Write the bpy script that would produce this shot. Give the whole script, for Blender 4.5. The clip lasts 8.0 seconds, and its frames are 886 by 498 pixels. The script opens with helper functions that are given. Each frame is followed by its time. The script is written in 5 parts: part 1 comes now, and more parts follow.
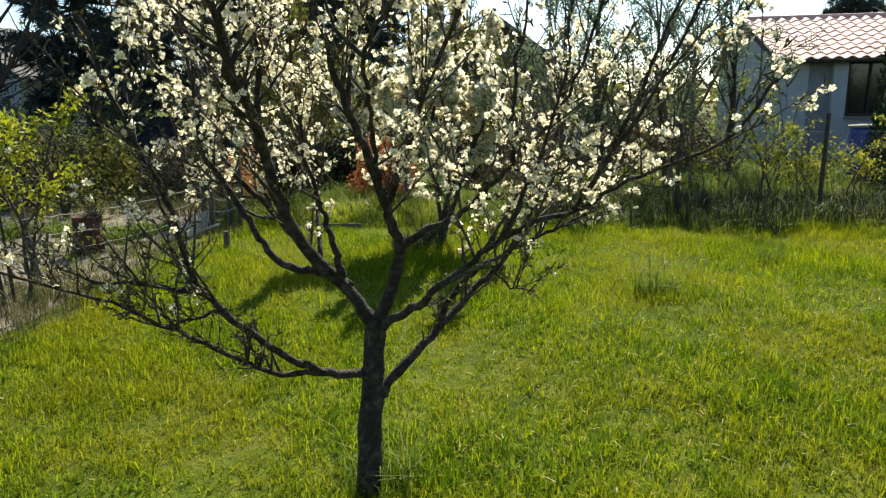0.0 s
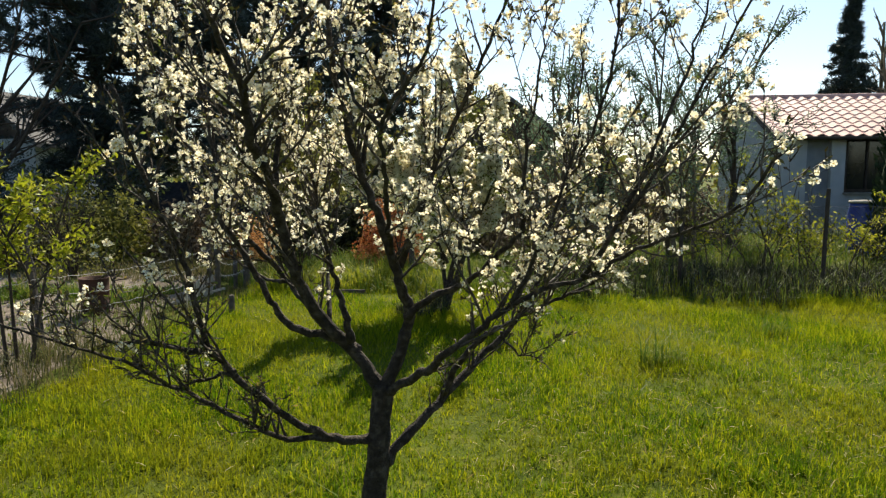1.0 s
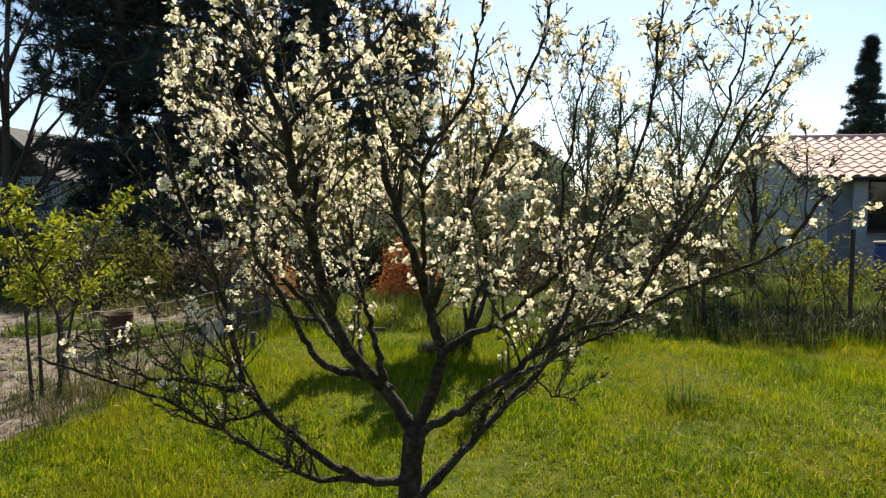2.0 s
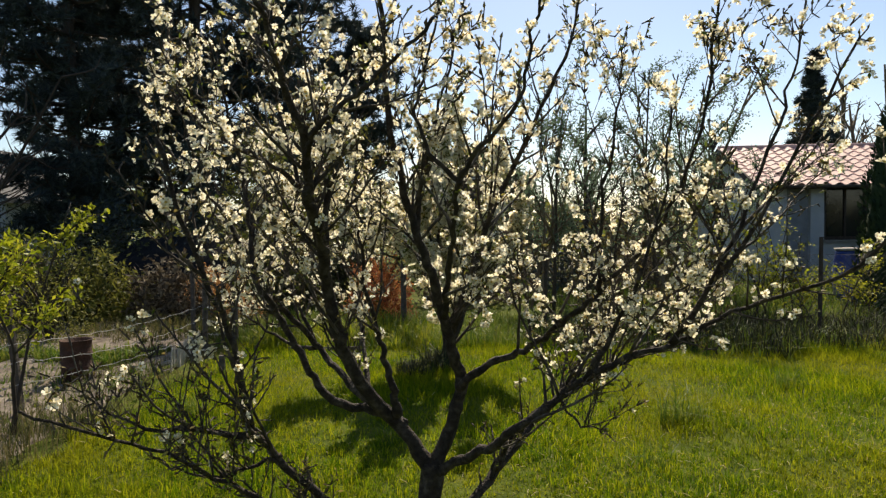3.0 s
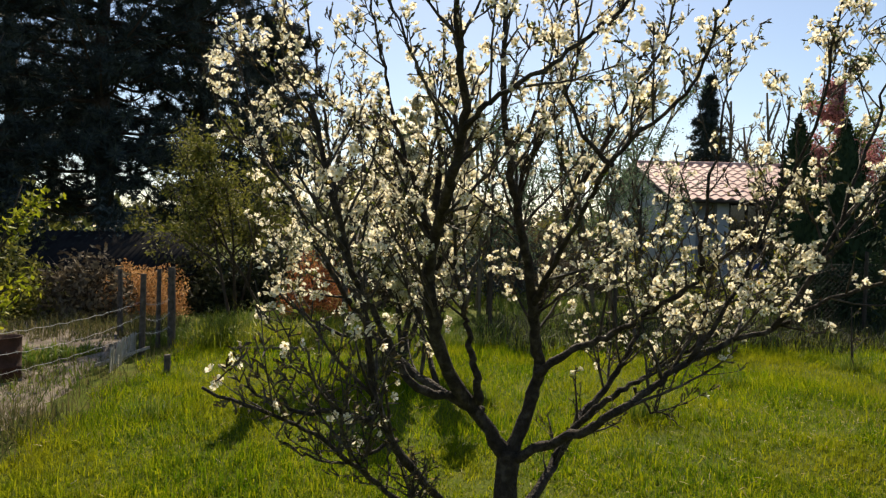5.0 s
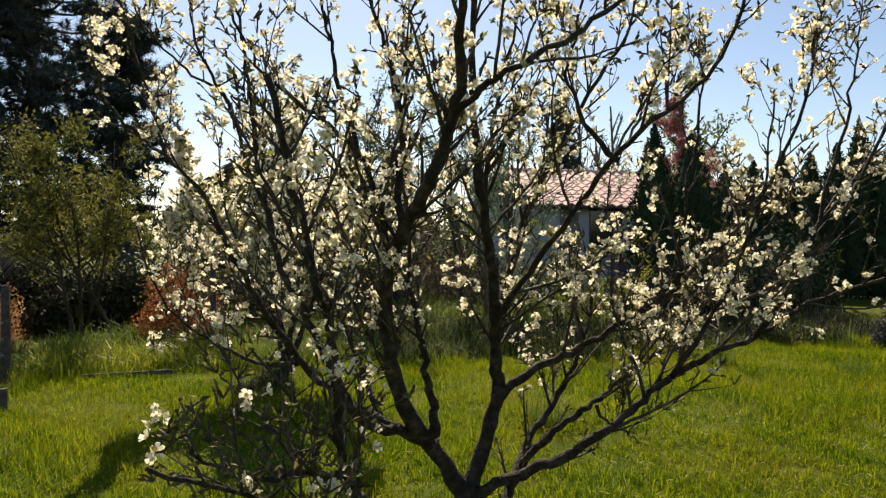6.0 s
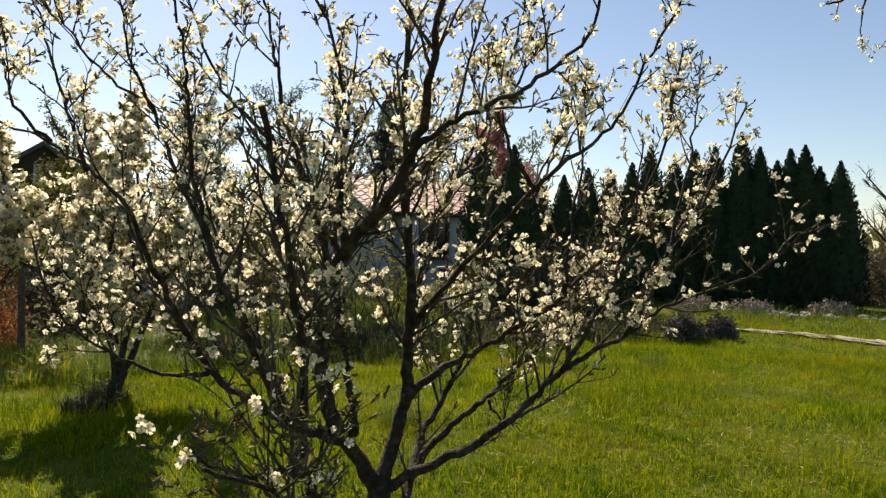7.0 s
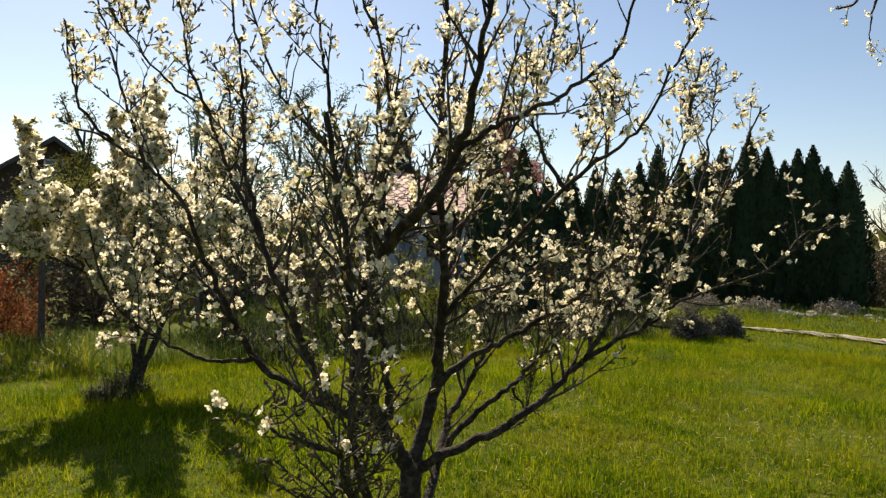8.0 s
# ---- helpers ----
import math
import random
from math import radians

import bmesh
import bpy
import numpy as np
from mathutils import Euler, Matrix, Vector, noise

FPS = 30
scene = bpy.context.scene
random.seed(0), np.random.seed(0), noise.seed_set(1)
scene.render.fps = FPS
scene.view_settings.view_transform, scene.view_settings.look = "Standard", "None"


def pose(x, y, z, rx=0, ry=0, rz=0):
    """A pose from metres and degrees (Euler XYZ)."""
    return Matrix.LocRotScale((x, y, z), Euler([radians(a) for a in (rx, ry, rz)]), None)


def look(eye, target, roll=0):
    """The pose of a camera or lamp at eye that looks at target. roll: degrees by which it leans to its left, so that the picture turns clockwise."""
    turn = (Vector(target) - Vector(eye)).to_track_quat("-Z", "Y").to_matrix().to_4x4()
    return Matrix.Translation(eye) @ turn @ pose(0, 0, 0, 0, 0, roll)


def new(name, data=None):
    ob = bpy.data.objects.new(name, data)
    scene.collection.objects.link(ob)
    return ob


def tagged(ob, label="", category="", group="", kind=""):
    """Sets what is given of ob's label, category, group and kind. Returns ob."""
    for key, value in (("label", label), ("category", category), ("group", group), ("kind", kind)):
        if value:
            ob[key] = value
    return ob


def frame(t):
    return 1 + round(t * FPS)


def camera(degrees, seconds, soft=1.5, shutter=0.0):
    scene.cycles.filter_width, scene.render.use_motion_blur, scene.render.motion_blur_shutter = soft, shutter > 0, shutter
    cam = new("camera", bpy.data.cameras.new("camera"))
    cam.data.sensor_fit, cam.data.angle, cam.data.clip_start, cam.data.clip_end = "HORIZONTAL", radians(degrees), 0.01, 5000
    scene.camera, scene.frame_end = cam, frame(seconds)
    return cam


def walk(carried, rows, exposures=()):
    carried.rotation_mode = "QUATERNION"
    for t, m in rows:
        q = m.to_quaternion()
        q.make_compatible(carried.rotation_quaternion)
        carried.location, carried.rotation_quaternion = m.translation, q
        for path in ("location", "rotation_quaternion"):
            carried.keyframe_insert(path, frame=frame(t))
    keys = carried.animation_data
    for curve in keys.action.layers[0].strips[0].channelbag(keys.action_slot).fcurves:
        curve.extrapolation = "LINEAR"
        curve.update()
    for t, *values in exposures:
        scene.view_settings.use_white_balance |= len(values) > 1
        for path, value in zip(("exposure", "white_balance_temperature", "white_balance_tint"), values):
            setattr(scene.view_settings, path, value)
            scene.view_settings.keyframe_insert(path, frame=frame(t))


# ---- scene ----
cam = camera(66.65, 8.0, 1.3)
PATH = [
    (0, (0.638, -2.545, 1.619), (0.404, -0.604, 1.199), -1.05),
    (0.5, (0.628, -2.562, 1.617), (0.401, -0.598, 1.317), -0.39),
    (1, (0.614, -2.583, 1.615), (0.371, -0.610, 1.395), -0.13),
    (1.5, (0.592, -2.604, 1.618), (0.323, -0.628, 1.473), -0.16),
    (1.7, (0.580, -2.615, 1.619), (0.288, -0.639, 1.512), 0.12),
    (2.8, (0.355, -2.441, 1.633), (0.139, -0.456, 1.525), -0.63),
    (3, (0.295, -2.406, 1.640), (0.129, -0.414, 1.569), -0.72),
    (3.5, (0.156, -2.410, 1.634), (0.012, -0.416, 1.570), 0.33),
    (4, (-0.094, -2.473, 1.626), (-0.061, -0.475, 1.541), -0.23),
    (4.2, (-0.186, -2.502, 1.621), (-0.153, -0.503, 1.539), -0.38),
    (5.3, (-0.440, -2.297, 1.558), (-0.213, -0.310, 1.523), 1.69),
    (5.5, (-0.505, -2.200, 1.559), (-0.160, -0.230, 1.534), 1.08),
    (6, (-0.619, -2.036, 1.564), (-0.085, -0.109, 1.536), 0.09),
    (6.2, (-0.652, -2.012, 1.577), (-0.012, -0.118, 1.565), 0.42),
    (6.3, (-0.675, -2.004, 1.576), (0.039, -0.136, 1.574), 1.24),
    (6.5, (-0.755, -2.030, 1.574), (0.087, -0.215, 1.571), 1.23),
    (7, (-0.989, -2.104, 1.595), (0.032, -0.384, 1.583), 0.79),
    (7.5, (-1.117, -2.149, 1.588), (-0.088, -0.435, 1.527), 0.47),
    (8, (-1.145, -2.181, 1.586), (-0.136, -0.455, 1.566), 1.19),
]
EXPOSURE = [(0, 1.15, 6150, 4), (0.5, 0.74, 6180, 5), (1.0, 0.86, 6330, 8), (1.5, 0.98, 6420, 10), (3.0, 0.58, 6520, 12), (4.2, 0.55, 6580, 12), (5.5, 0.6, 6640, 12), (8.0, 0.63, 6850, 12)]
walk(cam, [(t, look(eye, target, roll)) for t, eye, target, roll in PATH], EXPOSURE)

# ---- world and sun ----
SUN_EL, SUN_AZ = radians(42.5), radians(5.5)  # azimuth from +y towards +x
world = bpy.data.worlds.new("sky")
world.use_nodes = True
scene.world = world
wt = world.node_tree
sky = wt.nodes.new("ShaderNodeTexSky")
sky.sky_type, sky.sun_disc = "NISHITA", False
sky.sun_elevation, sky.sun_rotation = SUN_EL, SUN_AZ
sky.air_density, sky.dust_density, sky.ozone_density = 1.0, 0.4, 0.9
wt.nodes["Background"].inputs[1].default_value = 0.084
wt.links.new(sky.outputs[0], wt.nodes["Background"].inputs[0])
sun_data = bpy.data.lights.new("sun", "SUN")
sun_data.energy, sun_data.angle, sun_data.color = 5.0, radians(0.53), (1.0, 0.88, 0.68)
sun_way = Vector((math.sin(SUN_AZ) * math.cos(SUN_EL), math.cos(SUN_AZ) * math.cos(SUN_EL), math.sin(SUN_EL)))
sun = new("sun", sun_data)
sun.matrix_world = look(sun_way * 60, (0, 0, 0))


# ---- materials ----
def material(name, colors, scale=8.0, rough=0.8, bump=0.0, bump_scale=60.0, through_light=0.0, island=0.0, spec=0.3, metal=0.0, patch=0.0, patch_scale=0.6, patch_color=(0, 0, 0)):
    """A surface whose colour runs over a noise ramp; through_light: share of light let through (leaves, petals); island: spread of
    value from piece to piece; patch: a second, larger noise mixing in patch_color."""
    m = bpy.data.materials.new(name)
    m.use_nodes = True
    nt = m.node_tree
    n, l = nt.nodes, nt.links
    out, bsdf = n["Material Output"], n["Principled BSDF"]
    geo = n.new("ShaderNodeNewGeometry")
    tex = n.new("ShaderNodeTexNoise")
    tex.inputs["Scale"].default_value, tex.inputs["Detail"].default_value = scale, 6
    l.new(geo.outputs["Position"], tex.inputs["Vector"])
    ramp = n.new("ShaderNodeValToRGB")
    els = ramp.color_ramp.elements
    while len(els) < len(colors):
        els.new(0.5)
    for i, c in enumerate(colors):
        els[i].position = 0.3 + 0.4 * i / max(1, len(colors) - 1)
        els[i].color = (*c, 1)
    fac = tex.outputs["Fac"]
    if island:
        mix = n.new("ShaderNodeMix")
        mix.inputs[0].default_value = island
        l.new(fac, mix.inputs[2])
        l.new(geo.outputs["Random Per Island"], mix.inputs[3])
        fac = mix.outputs[0]
    l.new(fac, ramp.inputs[0])
    col = ramp.outputs[0]
    if patch:
        t2 = n.new("ShaderNodeTexNoise")
        t2.inputs["Scale"].default_value, t2.inputs["Detail"].default_value = patch_scale, 4
        l.new(geo.outputs["Position"], t2.inputs["Vector"])
        r2 = n.new("ShaderNodeMapRange")
        r2.inputs[1].default_value, r2.inputs[2].default_value, r2.inputs[4].default_value = 0.45, 0.65, patch
        l.new(t2.outputs["Fac"], r2.inputs[0])
        mx = n.new("ShaderNodeMix")
        mx.data_type = "RGBA"
        l.new(r2.outputs[0], mx.inputs[0])
        l.new(col, mx.inputs[6])
        mx.inputs[7].default_value = (*patch_color, 1)
        col = mx.outputs[2]
    l.new(col, bsdf.inputs["Base Color"])
    bsdf.inputs["Roughness"].default_value = rough
    bsdf.inputs["Metallic"].default_value = metal
    bsdf.inputs["Specular IOR Level"].default_value = spec
    if bump:
        bt = n.new("ShaderNodeTexNoise")
        bt.inputs["Scale"].default_value, bt.inputs["Detail"].default_value = bump_scale, 5
        l.new(geo.outputs["Position"], bt.inputs["Vector"])
        bp = n.new("ShaderNodeBump")
        bp.inputs["Strength"].default_value, bp.inputs["Distance"].default_value = bump, 0.02
        l.new(bt.outputs["Fac"], bp.inputs["Height"])
        l.new(bp.outputs[0], bsdf.inputs["Normal"])
    if through_light:
        tr = n.new("ShaderNodeBsdfTranslucent")
        l.new(col, tr.inputs[0])
        ms = n.new("ShaderNodeMixShader")
        ms.inputs[0].default_value = through_light
        l.new(bsdf.outputs[0], ms.inputs[1])
        l.new(tr.outputs[0], ms.inputs[2])
        l.new(ms.outputs[0], out.inputs[0])
    return m


M_BARK = material("plum_bark", [(0.014, 0.01, 0.007), (0.036, 0.027, 0.019), (0.09, 0.074, 0.056)], 30, 0.85, 0.9, 90)
M_TWIG = material("twig_bark", [(0.02, 0.015, 0.011), (0.05, 0.038, 0.028), (0.12, 0.1, 0.08)], 25, 0.7, 0.4, 150)
M_PETAL = material("white_petal", [(0.86, 0.79, 0.57), (0.9, 0.87, 0.75), (0.89, 0.81, 0.56)], 40, 0.6, 0, 0, 0.6, 0.6)
M_PETAL_FAR = material("pinkish_petal", [(0.87, 0.81, 0.63), (0.9, 0.88, 0.78), (0.9, 0.84, 0.64)], 40, 0.6, 0, 0, 0.84, 0.6)
M_STAMEN = material("stamen", [(0.6, 0.45, 0.08), (0.5, 0.38, 0.12)], 50, 0.7, 0, 0, 0.3)
M_LEAF = material("young_leaf", [(0.1, 0.13, 0.02), (0.2, 0.24, 0.04), (0.26, 0.2, 0.06)], 30, 0.5, 0, 0, 0.5, 0.7)
M_BUD = material("brown_bud", [(0.08, 0.05, 0.02), (0.16, 0.13, 0.04)], 40, 0.6, 0, 0, 0.2, 0.6)
M_GRASS = material("grass_blade", [(0.047, 0.101, 0.003), (0.136, 0.219, 0.004), (0.35, 0.366, 0.009)], 1.3, 0.75, 0, 0, 0.55, 0.5, 0.05, 0, 0.48, 0.8, (0.31, 0.28, 0.012))
M_GROUND = material("lawn_soil", [(0.04, 0.06, 0.004), (0.075, 0.1, 0.007), (0.12, 0.12, 0.018)], 4, 0.95, 0.8, 40, 0, 0, 0.1, 0, 0.5, 0.5, (0.075, 0.085, 0.012))
M_SOIL = material("garden_soil", [(0.11, 0.088, 0.07), (0.18, 0.15, 0.12), (0.28, 0.24, 0.195)], 6, 0.95, 1.0, 25, 0, 0, 0.1)
M_PATH = material("trodden_earth", [(0.24, 0.21, 0.16), (0.34, 0.3, 0.24), (0.42, 0.38, 0.31)], 5, 0.95, 0.6, 25, 0, 0, 0.1)
M_HEATH = material("pale_heath", [(0.14, 0.12, 0.09), (0.26, 0.23, 0.18), (0.36, 0.33, 0.27)], 12, 0.85, 0, 0, 0.2, 0.7)
M_DRY = material("dry_grass", [(0.05, 0.06, 0.018), (0.11, 0.11, 0.035), (0.14, 0.12, 0.05)], 5, 0.8, 0, 0, 0.4, 0.7)
M_STRAW = material("pale_straw", [(0.36, 0.28, 0.09), (0.48, 0.4, 0.16), (0.58, 0.5, 0.26)], 8, 0.8, 0, 0, 0.4, 0.8, 0.1)
M_PLASTER = material("white_plaster", [(0.38, 0.41, 0.44), (0.47, 0.49, 0.51)], 3, 0.9, 0.25, 60)
M_SHUTTER = material("grey_panel", [(0.2, 0.22, 0.25), (0.26, 0.28, 0.31)], 6, 0.7, 0.2, 50)
M_TILE = material("roof_tile", [(0.46, 0.27, 0.235), (0.53, 0.33, 0.29), (0.6, 0.39, 0.345)], 5, 0.65, 0.04, 30, 0, 0.6, 0.2)
M_DARKWOOD = material("dark_wood", [(0.03, 0.022, 0.016), (0.07, 0.052, 0.038)], 12, 0.75, 0.5, 70)
M_POST = material("weathered_post", [(0.05, 0.04, 0.032), (0.12, 0.1, 0.085)], 18, 0.85, 0.6, 80)
M_RUST = material("rusty_steel", [(0.035, 0.018, 0.012), (0.085, 0.038, 0.024)], 14, 0.8, 0.4, 60)
M_WIRE = material("galvanised_wire", [(0.26, 0.25, 0.23), (0.4, 0.39, 0.37)], 40, 0.5, 0, 0, 0, 0, 0.5, 0.2)
M_MESH = material("dark_wire", [(0.025, 0.028, 0.024), (0.05, 0.055, 0.05)], 40, 0.7, 0, 0, 0, 0, 0.2)
M_BLUE = material("blue_plastic", [(0.015, 0.04, 0.26), (0.02, 0.06, 0.32)], 6, 0.4, 0.1, 40, 0.0, 0, 0.5)
M_PINE = material("pine_needles", [(0.025, 0.037, 0.04), (0.038, 0.055, 0.056), (0.058, 0.075, 0.062)], 2, 0.6, 0, 0, 0.12, 0.6)
M_THUJA = material("thuja_scale", [(0.018, 0.032, 0.018), (0.028, 0.048, 0.022), (0.042, 0.062, 0.026)], 3, 0.85, 0, 0, 0.05, 0.6, 0.08)
M_OLIVE = material("olive_leaf", [(0.09, 0.1, 0.018), (0.15, 0.155, 0.025), (0.22, 0.21, 0.045)], 4, 0.6, 0, 0, 0.4, 0.6)
M_LIME = material("lime_leaf", [(0.2, 0.24, 0.012), (0.31, 0.34, 0.015), (0.4, 0.39, 0.03)], 10, 0.5, 0, 0, 0.5, 0.6)
M_BLUEGREEN = material("grey_green_leaf", [(0.1, 0.15, 0.09), (0.16, 0.22, 0.13)], 10, 0.55, 0, 0, 0.45, 0.6)
M_ORANGE = material("rust_orange_leaf", [(0.36, 0.18, 0.06), (0.52, 0.28, 0.1), (0.62, 0.38, 0.16)], 10, 0.6, 0, 0, 0.35, 0.7)
M_REDORANGE = material("red_brown_leaf", [(0.26, 0.07, 0.025), (0.44, 0.14, 0.045), (0.55, 0.24, 0.08)], 10, 0.6, 0, 0, 0.35, 0.7)
M_REDLEAF = material("red_tree_leaf", [(0.32, 0.12, 0.12), (0.45, 0.2, 0.19), (0.54, 0.3, 0.27)], 10, 0.6, 0, 0, 0.4, 0.6)
M_BIRCH = material("birch_leaf", [(0.14, 0.17, 0.04), (0.22, 0.25, 0.06)], 10, 0.6, 0, 0, 0.45, 0.6)
M_WEED = material("weed_leaf", [(0.06, 0.11, 0.012), (0.13, 0.19, 0.02), (0.2, 0.22, 0.035)], 4, 0.6, 0, 0, 0.45, 0.6)
# near-black greens with the shade of low growth put into the colour
M_SHADY = material("shade_dark_leaf", [(0.018, 0.022, 0.009), (0.036, 0.042, 0.016), (0.07, 0.075, 0.028)], 6, 0.8, 0, 0, 0.12, 0.7)
M_STALK = material("dead_stalk", [(0.06, 0.045, 0.03), (0.13, 0.1, 0.065), (0.2, 0.16, 0.1)], 8, 0.85, 0, 0, 0.15, 0.7)
M_LAV = material("lavender_grey", [(0.05, 0.055, 0.04), (0.09, 0.09, 0.07), (0.13, 0.11, 0.11)], 12, 0.8, 0, 0, 0.2, 0.6)
M_STONE = material("pale_stone", [(0.2, 0.19, 0.16), (0.32, 0.31, 0.28)], 8, 0.9, 0.6, 30)
M_SLATE = material("slate_roof", [(0.05, 0.05, 0.055), (0.09, 0.09, 0.095)], 2, 0.8, 0.3, 12)
M_DRYWOOD = material("bleached_wood", [(0.3, 0.27, 0.23), (0.45, 0.42, 0.37)], 14, 0.85, 0.5, 60)
# shed roof: near-black, the shade under the pines put into its colour
M_SHADED_SHEET = material("shaded_sheet", [(0.012, 0.012, 0.012), (0.025, 0.024, 0.024)], 4, 0.95, 0.4, 20, 0, 0, 0.05)
M_GLASS = material("dark_pane", [(0.01, 0.012, 0.014), (0.015, 0.017, 0.02)], 2, 0.08, 0, 0, 0, 0, 0.5)


# ---- mesh helpers ----
def mesh_of(name, verts, faces, mat, smooth=False):
    """A mesh from arrays; faces is one array of equal-sized polygons, or a list of such arrays."""
    if not isinstance(faces, list):
        faces = [faces]
    faces = [np.asarray(f, np.int32) for f in faces if len(f)]
    me = bpy.data.meshes.new(name)
    verts = np.asarray(verts, np.float32)
    me.vertices.add(len(verts))
    me.vertices.foreach_set("co", verts.ravel())
    total = sum(f.size for f in faces)
    me.loops.add(total)
    me.loops.foreach_set("vertex_index", np.concatenate([f.ravel() for f in faces]))
    counts = np.concatenate([np.full(len(f), f.shape[1], np.int32) for f in faces])
    me.polygons.add(len(counts))
    me.polygons.foreach_set("loop_start", np.concatenate([[0], np.cumsum(counts)[:-1]]).astype(np.int32))
    me.polygons.foreach_set("loop_total", counts)
    me.polygons.foreach_set("use_smooth", np.full(len(counts), smooth, bool))
    me.materials.append(mat)
    me.update(calc_edges=True)
    me.validate()
    return me


def put(name, me, parent=None, label="", category="", group="", kind=""):
    ob = new(name, me)
    ob.parent = parent
    return tagged(ob, label, category, group, kind)


def thing(name, at, label, category, group="", kind=""):
    ob = new(name)
    ob.location = at
    ob.empty_display_size = 0.1
    return tagged(ob, label, category, group, kind)


def tubes(lines, sides=6, cap=True):
    """Vertices and faces of round tubes along lines of (points, radii)."""
    V, F, T, off = [], [], [], 0
    for pts, rad in lines:
        pts, rad = np.asarray(pts, float), np.asarray(rad, float)
        n = len(pts)
        d = np.gradient(pts, axis=0)
        d /= np.linalg.norm(d, axis=1)[:, None] + 1e-9
        ref = np.array([0.31, 0.17, 0.93]) if abs(d[0][2]) < 0.9 else np.array([0.93, 0.31, 0.17])
        a = np.cross(d, ref)
        a /= np.linalg.norm(a, axis=1)[:, None] + 1e-9
        b = np.cross(d, a)
        th = np.arange(sides) * 2 * np.pi / sides
        ring = pts[:, None] + rad[:, None, None] * (np.cos(th)[None, :, None] * a[:, None] + np.sin(th)[None, :, None] * b[:, None])
        V.append(ring.reshape(-1, 3))
        i, j = np.meshgrid(np.arange(n - 1), np.arange(sides), indexing="ij")
        p, q = off + i * sides + j, off + i * sides + (j + 1) % sides
        F.append(np.stack([p, q, q + sides, p + sides], -1).reshape(-1, 4))
        off += n * sides
        if cap:
            V.append(pts[[0, -1]])
            j = np.arange(sides)
            T.append(np.stack([off - n * sides + (j + 1) % sides, off - n * sides + j, np.full(sides, off)], -1))
            T.append(np.stack([off - sides + j, off - sides + (j + 1) % sides, np.full(sides, off + 1)], -1))
            off += 2
    return np.concatenate(V), [np.concatenate(F)] + ([np.concatenate(T)] if T else [])


def curve(points, steps=6):
    """A smooth line through points (Catmull-Rom)."""
    p = np.asarray(points, float)
    p = np.vstack([2 * p[0] - p[1], p, 2 * p[-1] - p[-2]])
    t = np.arange(steps)[:, None] / steps
    out = []
    for a, b, c, d in zip(p, p[1:], p[2:], p[3:]):
        out.append(0.5 * (2 * b + (c - a) * t + (2 * a - 5 * b + 4 * c - d) * t**2 + (3 * b - a - 3 * c + d) * t**3))
    return np.vstack(out + [p[-2][None]])


def boxes(items):
    """Vertices and quads of boxes given as (centre, size) or (centre, size, turn about z in degrees)."""
    c = np.array([[x, y, z] for x in (-.5, .5) for y in (-.5, .5) for z in (-.5, .5)])
    q = np.array([[0, 1, 3, 2], [4, 6, 7, 5], [0, 4, 5, 1], [2, 3, 7, 6], [0, 2, 6, 4], [1, 5, 7, 3]])
    V, F = [], []
    for k, (at, size, *turn) in enumerate(items):
        v = c * size
        if turn:
            s, co = math.sin(radians(turn[0])), math.cos(radians(turn[0]))
            v = v @ np.array([[co, s, 0], [-s, co, 0], [0, 0, 1]])
        V.append(v + at)
        F.append(q + 8 * k)
    return np.concatenate(V), np.concatenate(F)


def turned(rng, n, up=None, spread=1.0):
    """Random turns (n, 3, 3); with up, the local z leans towards it."""
    z = rng.normal(size=(n, 3)) * spread
    if up is not None:
        z = z + up
    z /= np.linalg.norm(z, axis=1)[:, None] + 1e-9
    x = np.cross(z, rng.normal(size=(n, 3)))
    x /= np.linalg.norm(x, axis=1)[:, None] + 1e-9
    return np.stack([x, np.cross(z, x), z], -1)


def scatter(V, F, places, turns, sizes):
    """Copies of a small shape, joined: places (n, 3), turns (n, 3, 3), sizes (n,)."""
    n, k = len(places), len(V)
    verts = np.einsum("nij,kj->nki", turns, V) * np.asarray(sizes)[:, None, None] + places[:, None]
    return verts.reshape(-1, 3), (np.asarray(F)[None] + k * np.arange(n)[:, None, None]).reshape(-1, np.asarray(F).shape[1])


def flower_shape():
    """Five cupped petals of unit radius."""
    V, F = [], []
    for i in range(5):
        a = i * 2 * math.pi / 5
        for r, da, z in ((0.06, 0, 0), (0.48, -0.6, 0.2), (0.5, 0.62, 0.26), (0.86, -0.42, 0.5), (0.9, 0.38, 0.58), (0.98, 0, 0.46)):
            V.append((r * math.cos(a + da), r * math.sin(a + da), z))
        k = 6 * i
        F += [(k, k + 1, k + 2), (k + 1, k + 3, k + 2), (k + 3, k + 4, k + 2), (k + 3, k + 5, k + 4)]
    return np.array(V), np.array(F)


FLOWER = flower_shape()
FLOWER_FAR = (np.array([c for i in range(5) for c in ((0.05 * math.cos(i * 1.2566), 0.05 * math.sin(i * 1.2566), 0), (0.72 * math.cos(i * 1.2566 - 0.6), 0.72 * math.sin(i * 1.2566 - 0.6), 0.3), (1.0 * math.cos(i * 1.2566), 1.0 * math.sin(i * 1.2566), 0.42), (0.74 * math.cos(i * 1.2566 + 0.6), 0.74 * math.sin(i * 1.2566 + 0.6), 0.36))]), np.array([t for i in range(5) for t in ((4 * i, 4 * i + 1, 4 * i + 2), (4 * i, 4 * i + 2, 4 * i + 3))]))
STAMEN = (np.array([(0.3 * math.cos(a), 0.3 * math.sin(a), 0.28) for a in np.arange(6) * math.pi / 3] + [(0, 0, 0.02)]), np.array([(i, (i + 1) % 6, 6) for i in range(6)]))
